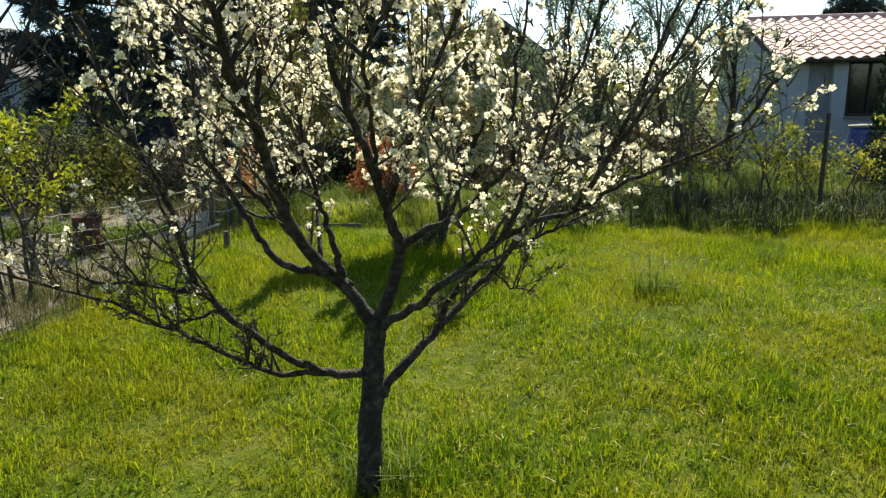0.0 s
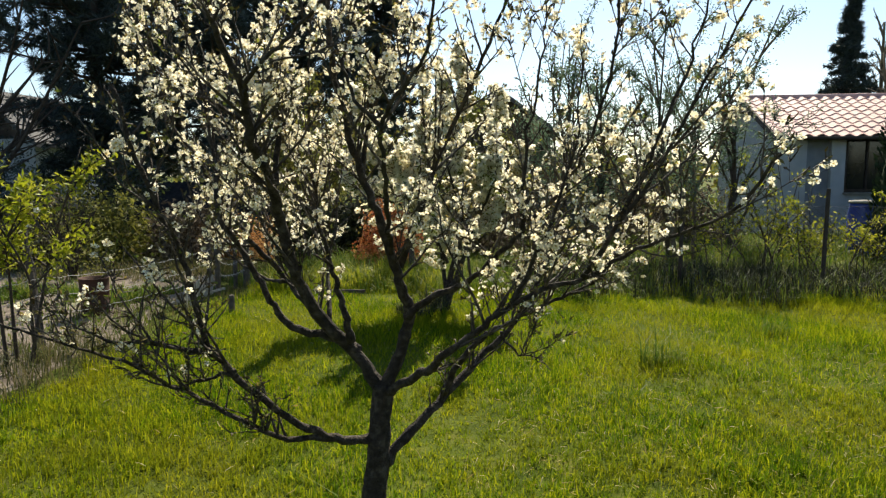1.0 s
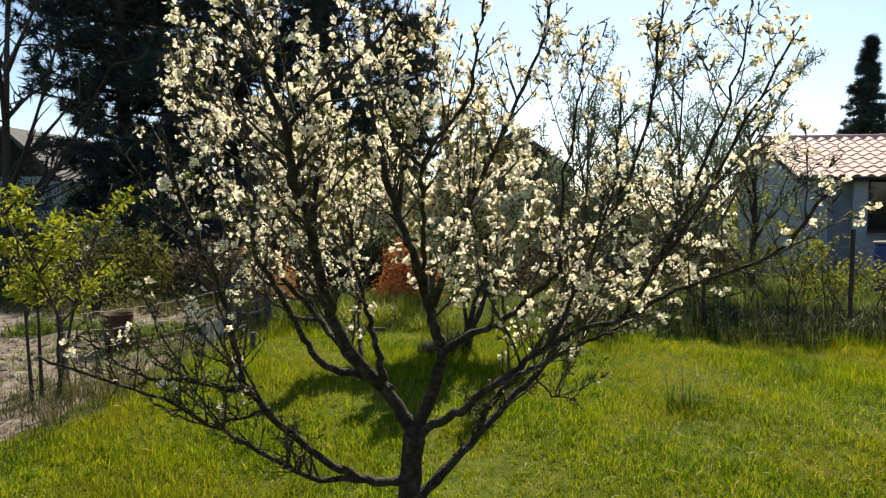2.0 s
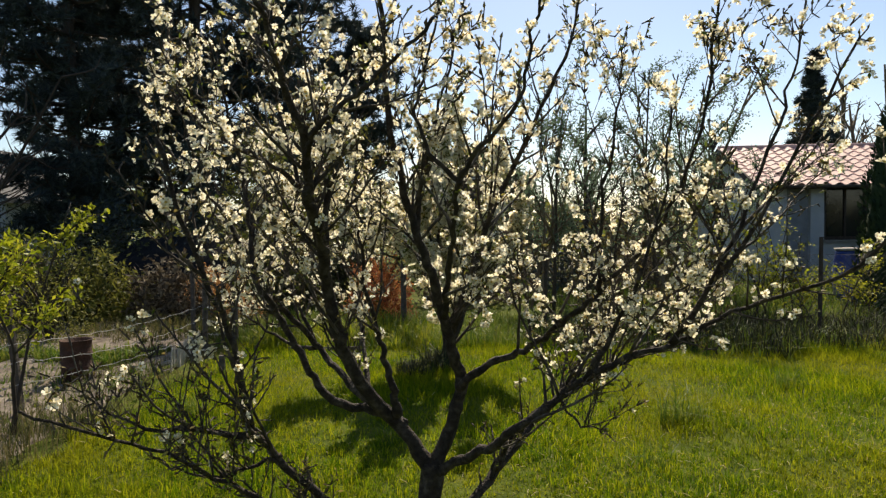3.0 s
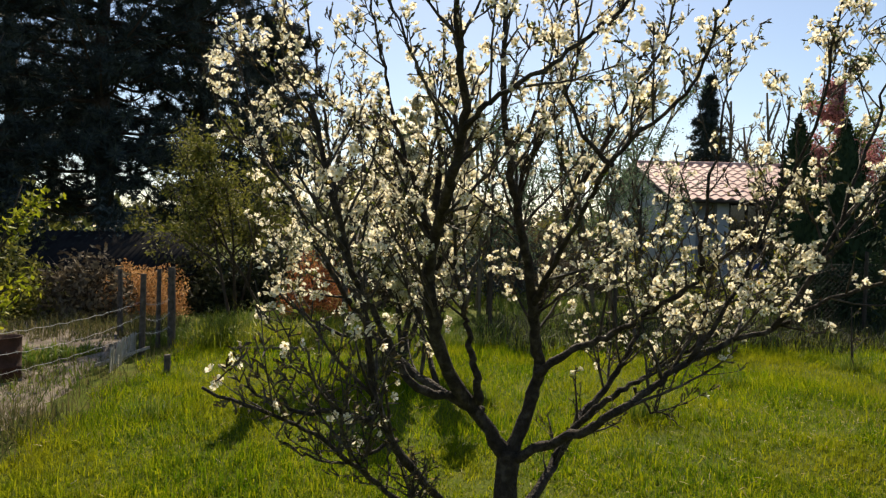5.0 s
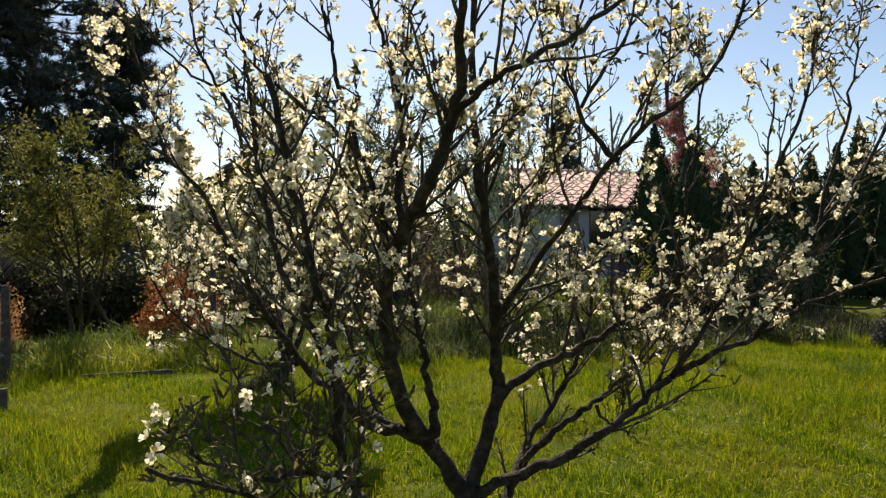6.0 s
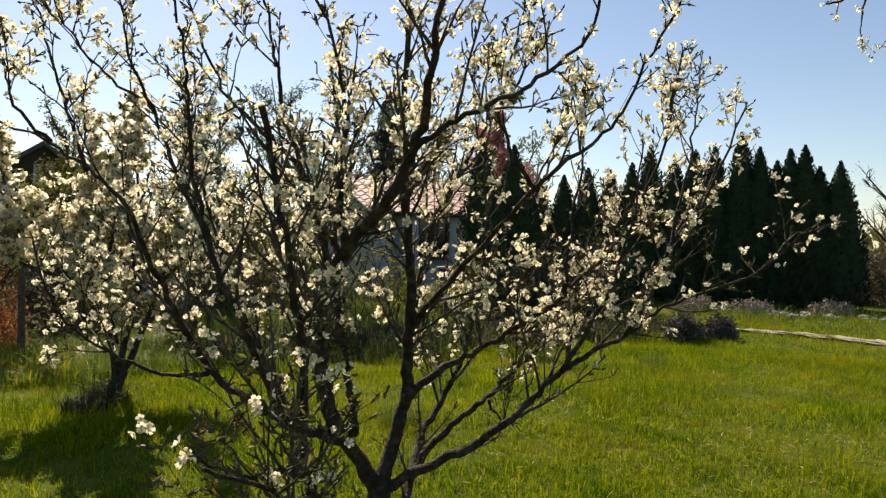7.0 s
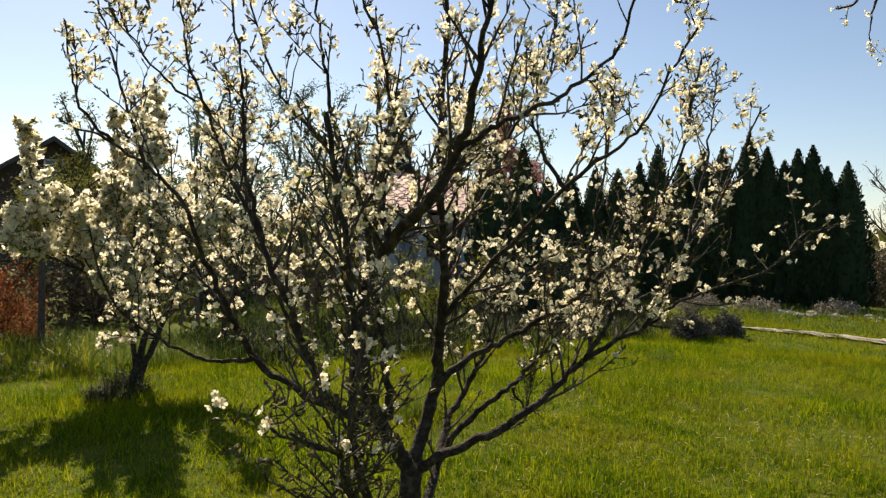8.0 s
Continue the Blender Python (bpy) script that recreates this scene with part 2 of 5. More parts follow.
LEAF = (np.array([(0, 0, 0), (0.22, 0.45, 0.06), (-0.22, 0.45, 0.06), (0, 0.4, 0), (0, 1, 0.1)]), np.array([(0, 1, 3), (0, 3, 2), (3, 1, 4), (3, 4, 2)]))
BLADE1 = (np.array([(-0.5, 0, 0), (0.5, 0, 0), (0, 0, 1)]), np.array([(0, 1, 2)]))
BUDS = (np.array([(0.26, 0, 0.25), (-0.13, 0.22, 0.25), (-0.13, -0.22, 0.25), (0, 0, -0.15), (0, 0, 0.95)]), np.array([(0, 1, 4), (1, 2, 4), (2, 0, 4), (0, 3, 1), (1, 3, 2), (2, 3, 0)]))


def grow(rng, start, way, length, r0, level, lines, tips, up=0.3, kids=9.0, wander=0.25, top=2):
    """A wandering branch with its own side shoots; lines collects tubes by level, tips the places for buds and flowers."""
    n = max(3, int(length / (0.05, 0.036, 0.028)[min(level, 2)]))
    bend = 0.28 * wander * np.cross(way, rng.normal(size=3))
    p, d = np.array(start, float), np.array(way, float)
    d /= np.linalg.norm(d)
    pts = [p.copy()]
    for k in range(n):
        d = d + (bend if k % 2 else -bend) + rng.normal(size=3) * wander * 0.35 + np.array([0, 0, up * 0.12])
        d /= np.linalg.norm(d)
        p = p + d * length / n
        pts.append(p.copy())
    pts = np.array(pts)
    rad = r0 * np.linspace(1, 0.4, n + 1)
    lines.append((level, pts, rad))
    shoots(rng, pts, rad, level, lines, tips, up, kids, wander, top, 0.15)


def shoots(rng, pts, rad, level, lines, tips, up, kids, wander, top, begin):
    seg = np.linalg.norm(np.diff(pts, axis=0), axis=1)
    length = seg.sum()
    at = np.concatenate([[0], np.cumsum(seg)])
    if level < top:
        for _ in range(rng.poisson(kids * length * (1 - begin) * (1.2 if level == 0 and pts[:, 2].mean() < 1.35 else 1.0))):
            s = length * (begin + (1 - begin) * rng.random() ** 0.85)
            i = min(len(pts) - 2, int(np.searchsorted(at, s)) - 1)
            i = max(0, i)
            d = pts[i + 1] - pts[i]
            d /= np.linalg.norm(d) + 1e-9
            side = np.cross(d, rng.normal(size=3))
            side /= np.linalg.norm(side) + 1e-9
            w = d * 0.55 + side * 0.9 + np.array([0, 0, up * (0.4 + 0.5 * pts[i][2]) + (0.55 if level == 0 and 0 < pts[i][2] < 1.2 else 0)])
            ln = (0.37, 0.13, 0.08)[min(level, 2)] * (0.35 + 1.1 * rng.random()) * (1.15 - 0.6 * s / length) * (min(1.0, max(0.3, (pts[i][2] - 0.5) / 0.5)) * float(np.interp(pts[i][2], [1.5, 2.0], [1.0, 0.62])) if level == 0 else 1.0)
            grow(rng, pts[i], w, ln, min(rad[i] * 0.6, (0.0058, 0.0038, 0.002)[min(level, 2)]), level + 1, lines, tips, up, kids * 1.2, wander * 1.1, top)
    if level >= 1 or rad[-1] < 0.006:
        m = max(1, rng.poisson(length * (26 if level else 12)))
        for s in np.append(length * (0.2 + 0.8 * rng.random(m)), length):
            i = max(0, min(len(pts) - 2, int(np.searchsorted(at, s)) - 1))
            if rad[i] > 0.009:
                continue
            d = pts[i + 1] - pts[i]
            tips.append((*pts[i + 1], *(d / (np.linalg.norm(d) + 1e-9)), level))


# ---- ground ----
def height(x, y):
    """Gentle rise and fall of the ground."""
    return 0.025 * np.sin(x * 1.3 + 0.4) * np.cos(y * 1.1) + 0.015 * np.sin(x * 3.1 + y * 2.3)


def ground_sheet():
    near = np.arange(-14, 30.01, 0.5)
    lo, hi = np.array([-900, -300, -90, -35, -22]), np.array([45, 70, 130, 300, 900])
    xs = np.concatenate([lo, near, hi])
    gx, gy = np.meshgrid(xs, xs, indexing="ij")
    fade = np.clip(1.5 - np.hypot(gx, gy) / 40, 0, 1)
    v = np.stack([gx, gy, height(gx, gy) * fade], -1).reshape(-1, 3)
    n = len(xs)
    i, j = np.meshgrid(np.arange(n - 1), np.arange(n - 1), indexing="ij")
    a = i * n + j
    f = np.stack([a, a + n, a + n + 1, a + 1], -1).reshape(-1, 4)
    put("ground", mesh_of("ground", v, f, M_GROUND, True), label="mossy lawn soil reaching to the horizon", category="ground", kind="structure")


ground_sheet()
LAWN_LEFT = lambda y: -2.95 - 0.045 * y  # the lawn's edge along the garden


def patch_sheet(name, outline, lift, mat, label, category, step=0.15, rough=0.012):
    """A thin sheet of soil or gravel over the ground, with an uneven top and a sloping rim."""
    rng = np.random.default_rng(len(name))
    o = np.array(outline, float)
    c = o.mean(0)
    rings, m = 14, 90
    t = np.linspace(0, len(o), m, endpoint=False)
    i = t.astype(int) % len(o)
    edge = o[i] + (o[(i + 1) % len(o)] - o[i]) * (t % 1)[:, None]
    edge += rng.normal(size=edge.shape) * 0.05
    V, F = [], []
    for k in range(rings + 1):
        xy = c + (edge - c) * k / rings
        z = height(xy[:, 0], xy[:, 1]) + (lift + rng.normal(size=m) * rough if k < rings else -0.02)
        V.append(np.column_stack([xy, z]))
    for k in range(rings):
        j = np.arange(m)
        F.append(np.stack([k * m + j, (k + 1) * m + j, (k + 1) * m + (j + 1) % m, k * m + (j + 1) % m], -1))
    return put(name, mesh_of(name, np.concatenate(V), np.concatenate(F), mat, True), label=label, category=category, kind="structure")


patch_sheet("garden_plot", [(-3.12, 0.2), (-3.2, 2.4), (-3.5, 4.6), (-3.65, 6.3), (-4.6, 8.6), (-10, 9.5), (-12, 5), (-9, 1), (-5.2, -0.6)], 0.03, M_SOIL, "bare grey-brown soil of the vegetable plot", "soil")
patch_sheet("garden_path", [(10.0, 6.65), (10.5, 6.55), (11.3, 5.1), (11.8, 3.6), (12.2, 1.5), (12.5, -1), (12.15, -1), (11.9, 1.5), (11.45, 3.5), (10.9, 5.0), (10.3, 6.2)], 0.03, M_PATH, "narrow pale trodden garden path", "path")


def grass_field(name, rng, xs, ys, count, tall, wide, segs, label, keep=None, mat=None, clump=0.3):
    """Blades of grass over a stretch of ground, denser and taller in tufts."""
    x, y = rng.uniform(*xs, count), rng.uniform(*ys, count)
    tuft = 0.5 + 0.5 * np.sin(x * 5.1 + 2 * np.sin(y * 3.7)) * np.sin(y * 6.3 + 1.5 * np.sin(x * 4.3))
    big = 0.5 + 0.5 * np.sin(x * 1.7 + 1.3 * np.sin(y * 1.1)) * np.cos(y * 1.9 + 0.7)
    fine = 0.5 + 0.5 * np.sin(x * 29 + 2.2 * np.sin(y * 13 + 3 * np.sin(x * 2.3))) * np.sin(y * 26 + 2.2 * np.sin(x * 11 + 3 * np.sin(y * 2.9)))
    ok = rng.random(count) < (1 - clump) + clump * (0.4 * tuft + 0.4 * big + 0.9 * (fine - 0.4))
    if keep is not None:
        ok &= keep(x, y)
    x, y, tuft, big, fine = x[ok], y[ok], tuft[ok], big[ok], fine[ok]
    n = len(x)
    h = tall * (0.45 + 0.6 * tuft * rng.random(n) + 0.75 * rng.random(n) ** 3) * (0.7 + 0.55 * big) * (0.62 + 0.7 * fine)
    w = wide * (0.6 + 0.8 * rng.random(n))
    a, lean = rng.uniform(0, 2 * np.pi, n), np.abs(rng.normal(size=n)) * 0.8
    b = a + rng.normal(size=n) * 0.8
    side, fall = np.stack([np.cos(a), np.sin(a), 0 * a], -1), np.stack([-np.sin(b), np.cos(b), 0 * a], -1)
    root = np.stack([x, y, height(x, y) - 0.01], -1)
    up = np.array([0, 0, 1.0])
    if segs == 2:
        mid = root + up * (h * 0.55)[:, None] + fall * (h * lean * 0.25)[:, None]
        tip = root + up * (h * (1 - 0.2 * lean))[:, None] + fall * (h * lean)[:, None]
        V = np.stack([root - side * w[:, None] / 2, root + side * w[:, None] / 2, mid - side * w[:, None] * 0.4, mid + side * w[:, None] * 0.4, tip], 1)
        F = np.array([(0, 1, 3), (0, 3, 2), (2, 3, 4)])
    else:
        tip = root + up * h[:, None] + fall * (h * lean)[:, None]
        V = np.stack([root - side * w[:, None] / 2, root + side * w[:, None] / 2, tip], 1)
        F = np.array([(0, 1, 2)])
    k = V.shape[1]
    faces = (F[None] + k * np.arange(n)[:, None, None]).reshape(-1, 3)
    return put(name, mesh_of(name, V.reshape(-1, 3), faces, mat or M_GRASS), label=label, category="grass", kind="stuff")


rng = np.random.default_rng(3)
on_lawn = lambda x, y: x > LAWN_LEFT(y) - 0.12 * np.sin(y * 5)
grass_field("lawn_grass", rng, (-3.2, 4.2), (-1.7, 2.6), 215000, 0.072, 0.0058, 2, "bright yellow-green uneven spring lawn grass", on_lawn, clump=0.6)
grass_field("lawn_grass", rng, (-3.6, 9.0), (2.6, 8.2), 250000, 0.095, 0.0076, 1, "bright green uneven spring lawn grass", on_lawn, clump=0.5)
grass_field("lawn_grass", rng, (4.2, 9.0), (-3.0, 2.6), 85000, 0.085, 0.0078, 1, "bright green spring lawn grass at the open end", clump=0.5)
grass_field("lawn_grass", rng, (9.0, 16.0), (-3.0, 9.0), 90000, 0.085, 0.0105, 1, "bright green spring lawn grass by the path", lambda x, y: ~((x > 9.8) & (np.abs(x - np.interp(y, [-1, 1.5, 3.5, 5, 6.6], [12.3, 12.0, 11.6, 11.0, 10.3])) < 0.2)))
grass_field("lawn_grass", rng, (-6.0, 7.0), (-7.0, -1.7), 120000, 0.08, 0.009, 1, "bright green spring lawn grass behind the tree", lambda x, y: x > -4.0)
patchy = lambda x, y: on_lawn(x, y) & (np.sin(x * 1.9 + 2.1 * np.sin(y * 0.8)) * np.cos(y * 1.6 + 1.3 * np.sin(x * 0.7)) > 0.42)
grass_field("dark_green_patches", rng, (-3.0, 9.0), (-1.2, 6.6), 110000, 0.05, 0.011, 1, "low patches of darker green blades in the lawn", patchy, M_WEED)
grass_field("tall_edge_grass", rng, (-4.3, -2.7), (0.6, 6.4), 5500, 0.15, 0.006, 2, "rank half-dry grass along the garden fence", lambda x, y: x < LAWN_LEFT(y) + 0.25, M_DRY, 0.9)
grass_field("tall_edge_grass", rng, (-3.6, 2.5), (6.4, 9.4), 26000, 0.26, 0.008, 2, "tall green weeds behind the lawn", None, M_WEED, 0.9)
grass_field("weed_strip", rng, (0.5, 10.0), (10.8, 14.4), 27000, 0.3, 0.016, 2, "lush yellow-green weeds behind the wire fence", None, M_WEED, 0.8)


# ---- blossoming trees ----
def limb_lines(limbs, steps=5):
    out = []
    for r0, r1, pts in limbs:
        c = curve(pts, steps)
        fall = 1.1 if r0 > 0.026 else 1.3 if r0 > 0.018 else 1.55
        out.append((c, r1 + (r0 - r1) * np.linspace(1, 0, len(c)) ** fall))
    return out


def blossom_tree(name, at, trunk, limbs, seed, label, petals, flowers, flower_size, up=0.55, kids=8.0, group="", singles=0, leafy=0.5, trunk_sides=14, leaf_scale=1.0, bare_below=0.88):
    rng = np.random.default_rng(seed)
    tree = thing(name, at, label, "tree", group)
    tl = limb_lines([trunk], 8)
    v, f = tubes(tl, trunk_sides)
    v[:, :2] += 0.004 * np.sin(v[:, 2:3] * 40 + 9 * np.arctan2(v[:, 1:2], v[:, 0:1]))
    put("trunk", mesh_of("trunk", v, f, M_BARK, True), tree, "dark fissured bark")
    grown, tips = [], []
    for c, r in limb_lines(limbs):
        r[2:] *= 0.84 * rng.uniform(0.92, 1.12, len(r) - 2)
        c[1:-1] += rng.normal(size=(len(c) - 2, 3)) * 0.0042
        v, f = tubes([(c, r)], 9)
        put("limb", mesh_of("limb", v, f, M_BARK, True), tree)
        shoots(rng, c, r, 0, grown, tips, up, kids, 0.18, 2, 0.14)
        tips += [(*p, *(c[-1] - c[-2]) / np.linalg.norm(c[-1] - c[-2]), 1) for p in c[-4:]]
    if at[0] < 3:  # shoots that lean out over the open lawn have been pruned
        grown = [g for g in grown if g[1][:, 1].min() > -1.03]
        tips = [t for t in tips if t[1] > -0.99]
    for level, sides, nm in ((1, 5, "branches"), (2, 4, "twigs")):
        ls = [(p, r) for lv, p, r in grown if lv == level]
        if level == 1 and singles:
            for line in ls:
                v, f = tubes([line], 6)
                put("branch", mesh_of("branch", v, f, M_TWIG, True), tree)
        elif ls:
            v, f = tubes(ls, sides, False)
            put(nm, mesh_of(nm, v, f, M_TWIG, True), tree, kind="stuff")
    tips = np.array(tips)
    # short spurs with buds all along the twigs
    m = len(tips)
    spur_way = tips[:, 3:6] * 0.6 + rng.normal(size=(m, 3)) * 0.6 + np.array([0, 0, 0.35])
    spur_way /= np.linalg.norm(spur_way, axis=1)[:, None]
    spur_end = tips[:, :3] + spur_way * (0.008 + 0.03 * rng.random(m) ** 1.5)[:, None]
    v, f = tubes([(np.stack([a[:3], b]), (0.0026, 0.0019)) for a, b in zip(tips, spur_end)], 3, False)
    put("spurs", mesh_of("spurs", v, f, M_TWIG), tree, kind="stuff")
    T = turned(rng, m, spur_way, 0.3)
    v, f = scatter(*BUDS, spur_end, T, rng.uniform(0.01, 0.021, m))
    put("buds", mesh_of("buds", v, f, M_BUD), tree, "brown and green leaf buds", kind="stuff")
    # flowers sit in loose clusters of two to six
    low = np.clip((spur_end[:, 2] - bare_below) / 0.45, 0.07, 1.0)
    if singles:
        low *= np.where((spur_end[:, 2] < 1.3) & (spur_end[:, 0] < -0.2) & (spur_end[:, 1] < 0), 0.22, 1.0) * np.where((spur_end[:, 2] < 2.0) & (spur_end[:, 0] > 0.5), 0.72, 1.0) * np.where((spur_end[:, 1] < -0.1) & (spur_end[:, 0] < -0.3), 0.7, 1.0)
    heads = np.nonzero(rng.random(m) < low * min(1.0, flowers / 3.9 / m))[0]
    reps = rng.integers(2, 7, len(heads))
    idx = np.repeat(heads, reps)
    n = len(idx)
    place = spur_end[idx] + rng.normal(size=(n, 3)) * 0.012
    way = rng.normal(size=(n, 3)) * 0.9 + spur_way[idx] * 0.6
    way /= np.linalg.norm(way, axis=1)[:, None]
    place = place + way * 0.008
    T = turned(rng, n, way * 3, 0.3)
    size = flower_size * rng.uniform(0.75, 1.15, n)
    few = min(singles, n)
    if few:
        fm = mesh_of("blossom", *FLOWER, petals)
        for i in np.argsort(place[:, 1])[:few]:
            ob = put("blossom", fm, tree)
            mt = Matrix(T[i].tolist()).to_4x4()
            ob.matrix_basis = Matrix.Translation(place[i]) @ mt @ Matrix.Scale(size[i], 4)
    rest = np.argsort(place[:, 1])[few:]
    v, f = scatter(*(FLOWER if singles else FLOWER_FAR), place[rest], T[rest], size[rest])
    put("blossoms", mesh_of("blossoms", v, f, petals), tree, "open white five-petalled blossoms", kind="stuff")
    v, f = scatter(*STAMEN, place[:7000], T[:7000], size[:7000])
    put("stamens", mesh_of("stamens", v, f, M_STAMEN), tree, "yellow stamens", kind="stuff")
    k = int(n * leafy)
    j = rng.integers(0, m, k)
    lv, lf = scatter(*LEAF, spur_end[j] + rng.normal(size=(k, 3)) * 0.003, turned(rng, k, np.array([0, 0, 0.6]), 1.0), rng.uniform(0.01, 0.024, k) * leaf_scale)
    put("young_leaves", mesh_of("young_leaves", lv, lf, M_LEAF), tree, "small unfolding yellow-green leaves", kind="stuff")
    return tree


PLUM_TRUNK = (0.056, 0.04, [(0, 0, -0.06), (0.0, 0.01, 0.12), (0.005, 0.025, 0.3), (0.02, 0.03, 0.45), (0.03, 0.04, 0.6), (0.045, 0.05, 0.76)])
PLUM_LIMBS = []


def limb(r0, r1, *points):
    """One limb of the young plum: thickness at its foot and tip, and the bends between."""
    PLUM_LIMBS.append((r0, r1, points))


# the middle limb and what leaves it
limb(0.034, 0.006, (0.04, 0.05, 0.73), (0.11, 0.07, 0.9), (0.15, 0.06, 1.05), (0.12, 0.0, 1.2), (0.09, -0.07, 1.36), (0.04, -0.16, 1.55), (-0.01, -0.22, 1.75), (-0.05, -0.28, 2.0), (-0.07, -0.33, 2.35), (-0.1, -0.36, 2.6))
limb(0.012, 0.004, (0.02, -0.17, 1.6), (0.05, -0.15, 1.85), (0.11, -0.11, 2.11), (0.19, -0.1, 2.42))
limb(0.019, 0.004, (0.14, 0.05, 1.04), (0.23, 0.01, 1.12), (0.36, 0.0, 1.18), (0.45, -0.08, 1.25), (0.54, -0.2, 1.35), (0.65, -0.29, 1.47), (0.78, -0.37, 1.64), (0.86, -0.46, 1.9), (0.89, -0.53, 2.27))
limb(0.0125, 0.004, (0.1, -0.06, 1.32), (0.13, -0.25, 1.47), (0.165, -0.45, 1.63), (0.2, -0.63, 1.77), (0.275, -0.71, 1.86), (0.345, -0.77, 1.94), (0.38, -0.84, 2.08), (0.41, -0.92, 2.22))
limb(0.008, 0.003, (0.2, -0.62, 1.75), (0.1, -0.62, 1.86), (0.08, -0.6, 1.97), (0.12, -0.6, 2.12), (0.18, -0.6, 2.34))
limb(0.009, 0.003, (0.6, -0.26, 1.42), (0.61, -0.3, 1.7), (0.66, -0.3, 1.98), (0.68, -0.3, 2.2))
limb(0.016, 0.004, (0.12, 0.02, 1.25), (0.28, 0.08, 1.7), (0.45, 0.0, 2.05), (0.54, -0.1, 2.25), (0.6, -0.06, 2.55))
# the limb that rises on the garden side, with its crown
limb(0.034, 0.005, (0.04, 0.05, 0.73), (-0.08, 0.04, 0.9), (-0.21, -0.07, 1.1), (-0.26, -0.16, 1.3), (-0.27, -0.23, 1.47), (-0.25, -0.38, 1.61), (-0.23, -0.56, 1.71), (-0.21, -0.65, 1.83), (-0.22, -0.74, 1.95), (-0.24, -0.8, 2.06), (-0.26, -0.88, 2.2), (-0.28, -0.92, 2.4))
limb(0.01, 0.004, (-0.21, -0.65, 1.83), (-0.16, -0.74, 1.88), (-0.08, -0.8, 1.93), (0.02, -0.84, 1.99), (0.13, -0.86, 2.09), (0.18, -0.88, 2.2), (0.21, -0.9, 2.4))
limb(0.02, 0.004, (-0.08, 0.01, 0.95), (-0.09, -0.02, 1.04), (-0.11, -0.02, 1.13), (-0.13, -0.05, 1.23), (-0.15, -0.05, 1.31), (-0.19, -0.08, 1.55), (-0.2, -0.1, 1.85), (-0.18, -0.1, 2.2))
limb(0.015, 0.004, (-0.25, -0.33, 1.55), (-0.26, -0.28, 1.72), (-0.25, -0.3, 1.87), (-0.29, -0.4, 1.98), (-0.36, -0.49, 2.09), (-0.42, -0.48, 2.25))
limb(0.013, 0.004, (-0.27, -0.24, 1.5), (-0.31, -0.27, 1.68), (-0.38, -0.24, 1.86), (-0.42, -0.23, 2.03), (-0.45, -0.25, 2.17), (-0.48, -0.26, 2.32))
limb(0.01, 0.003, (-0.34, -0.27, 1.76), (-0.44, -0.32, 1.85), (-0.55, -0.38, 1.91), (-0.63, -0.42, 1.99), (-0.71, -0.44, 2.18))
limb(0.019, 0.004, (-0.12, 0.02, 0.95), (-0.31, -0.05, 1.02), (-0.4, -0.08, 1.16), (-0.46, -0.11, 1.31), (-0.54, -0.15, 1.45), (-0.58, -0.09, 1.6), (-0.61, -0.05, 1.76), (-0.63, -0.06, 1.92), (-0.65, -0.11, 2.07), (-0.69, -0.14, 2.3))
limb(0.009, 0.003, (-0.58, -0.08, 1.6), (-0.65, 0.05, 1.8), (-0.7, 0.1, 1.98), (-0.82, 0.1, 2.07), (-0.91, 0.1, 2.16), (-0.97, 0.1, 2.28))
limb(0.006, 0.003, (-0.7, 0.08, 1.97), (-0.77, 0.02, 2.09), (-0.8, 0.0, 2.22), (-0.82, 0.0, 2.36))
# the limb that leans away from the path, over the second tree
limb(0.022, 0.004, (-0.06, 0.05, 0.9), (-0.22, 0.16, 0.96), (-0.36, 0.3, 1.04), (-0.48, 0.36, 1.15), (-0.6, 0.25, 1.34), (-0.69, 0.19, 1.51), (-0.76, 0.14, 1.67), (-0.86, 0.15, 1.79), (-0.98, 0.26, 1.89), (-1.12, 0.36, 1.96))
limb(0.007, 0.003, (-0.97, 0.25, 1.89), (-1.06, 0.25, 1.99), (-1.09, 0.25, 2.09), (-1.11, 0.25, 2.24))
limb(0.007, 0.003, (-0.88, 0.17, 1.8), (-0.94, 0.2, 2.02), (-0.99, 0.2, 2.19), (-1.03, 0.2, 2.34))
limb(0.011, 0.004, (-0.48, 0.37, 1.13), (-0.62, 0.5, 1.12), (-0.78, 0.53, 1.2), (-0.95, 0.55, 1.36), (-1.02, 0.52, 1.6))
limb(0.012, 0.004, (-0.22, 0.18, 0.97), (-0.31, 0.45, 1.25), (-0.42, 0.52, 1.6), (-0.52, 0.5, 1.95), (-0.56, 0.5, 2.2))
limb(0.01, 0.003, (-0.48, 0.36, 1.15), (-0.62, 0.48, 1.4), (-0.72, 0.55, 1.65), (-0.76, 0.55, 1.95))
# the low limb that reaches out towards the fence
limb(0.022, 0.008, (0.0, 0.04, 0.54), (-0.12, -0.1, 0.585), (-0.25, -0.26, 0.72), (-0.38, -0.43, 0.94), (-0.44, -0.52, 1.1), (-0.46, -0.58, 1.35), (-0.54, -0.66, 1.62), (-0.6, -0.7, 1.88))
limb(0.012, 0.004, (-0.43, -0.5, 1.03), (-0.53, -0.66, 1.09), (-0.62, -0.74, 1.12), (-0.73, -0.76, 1.18))
limb(0.015, 0.004, (-0.12, -0.1, 0.585), (-0.28, -0.3, 0.665), (-0.42, -0.5, 0.84), (-0.54, -0.72, 1.03), (-0.645, -0.92, 1.16), (-0.77, -1.01, 1.24))
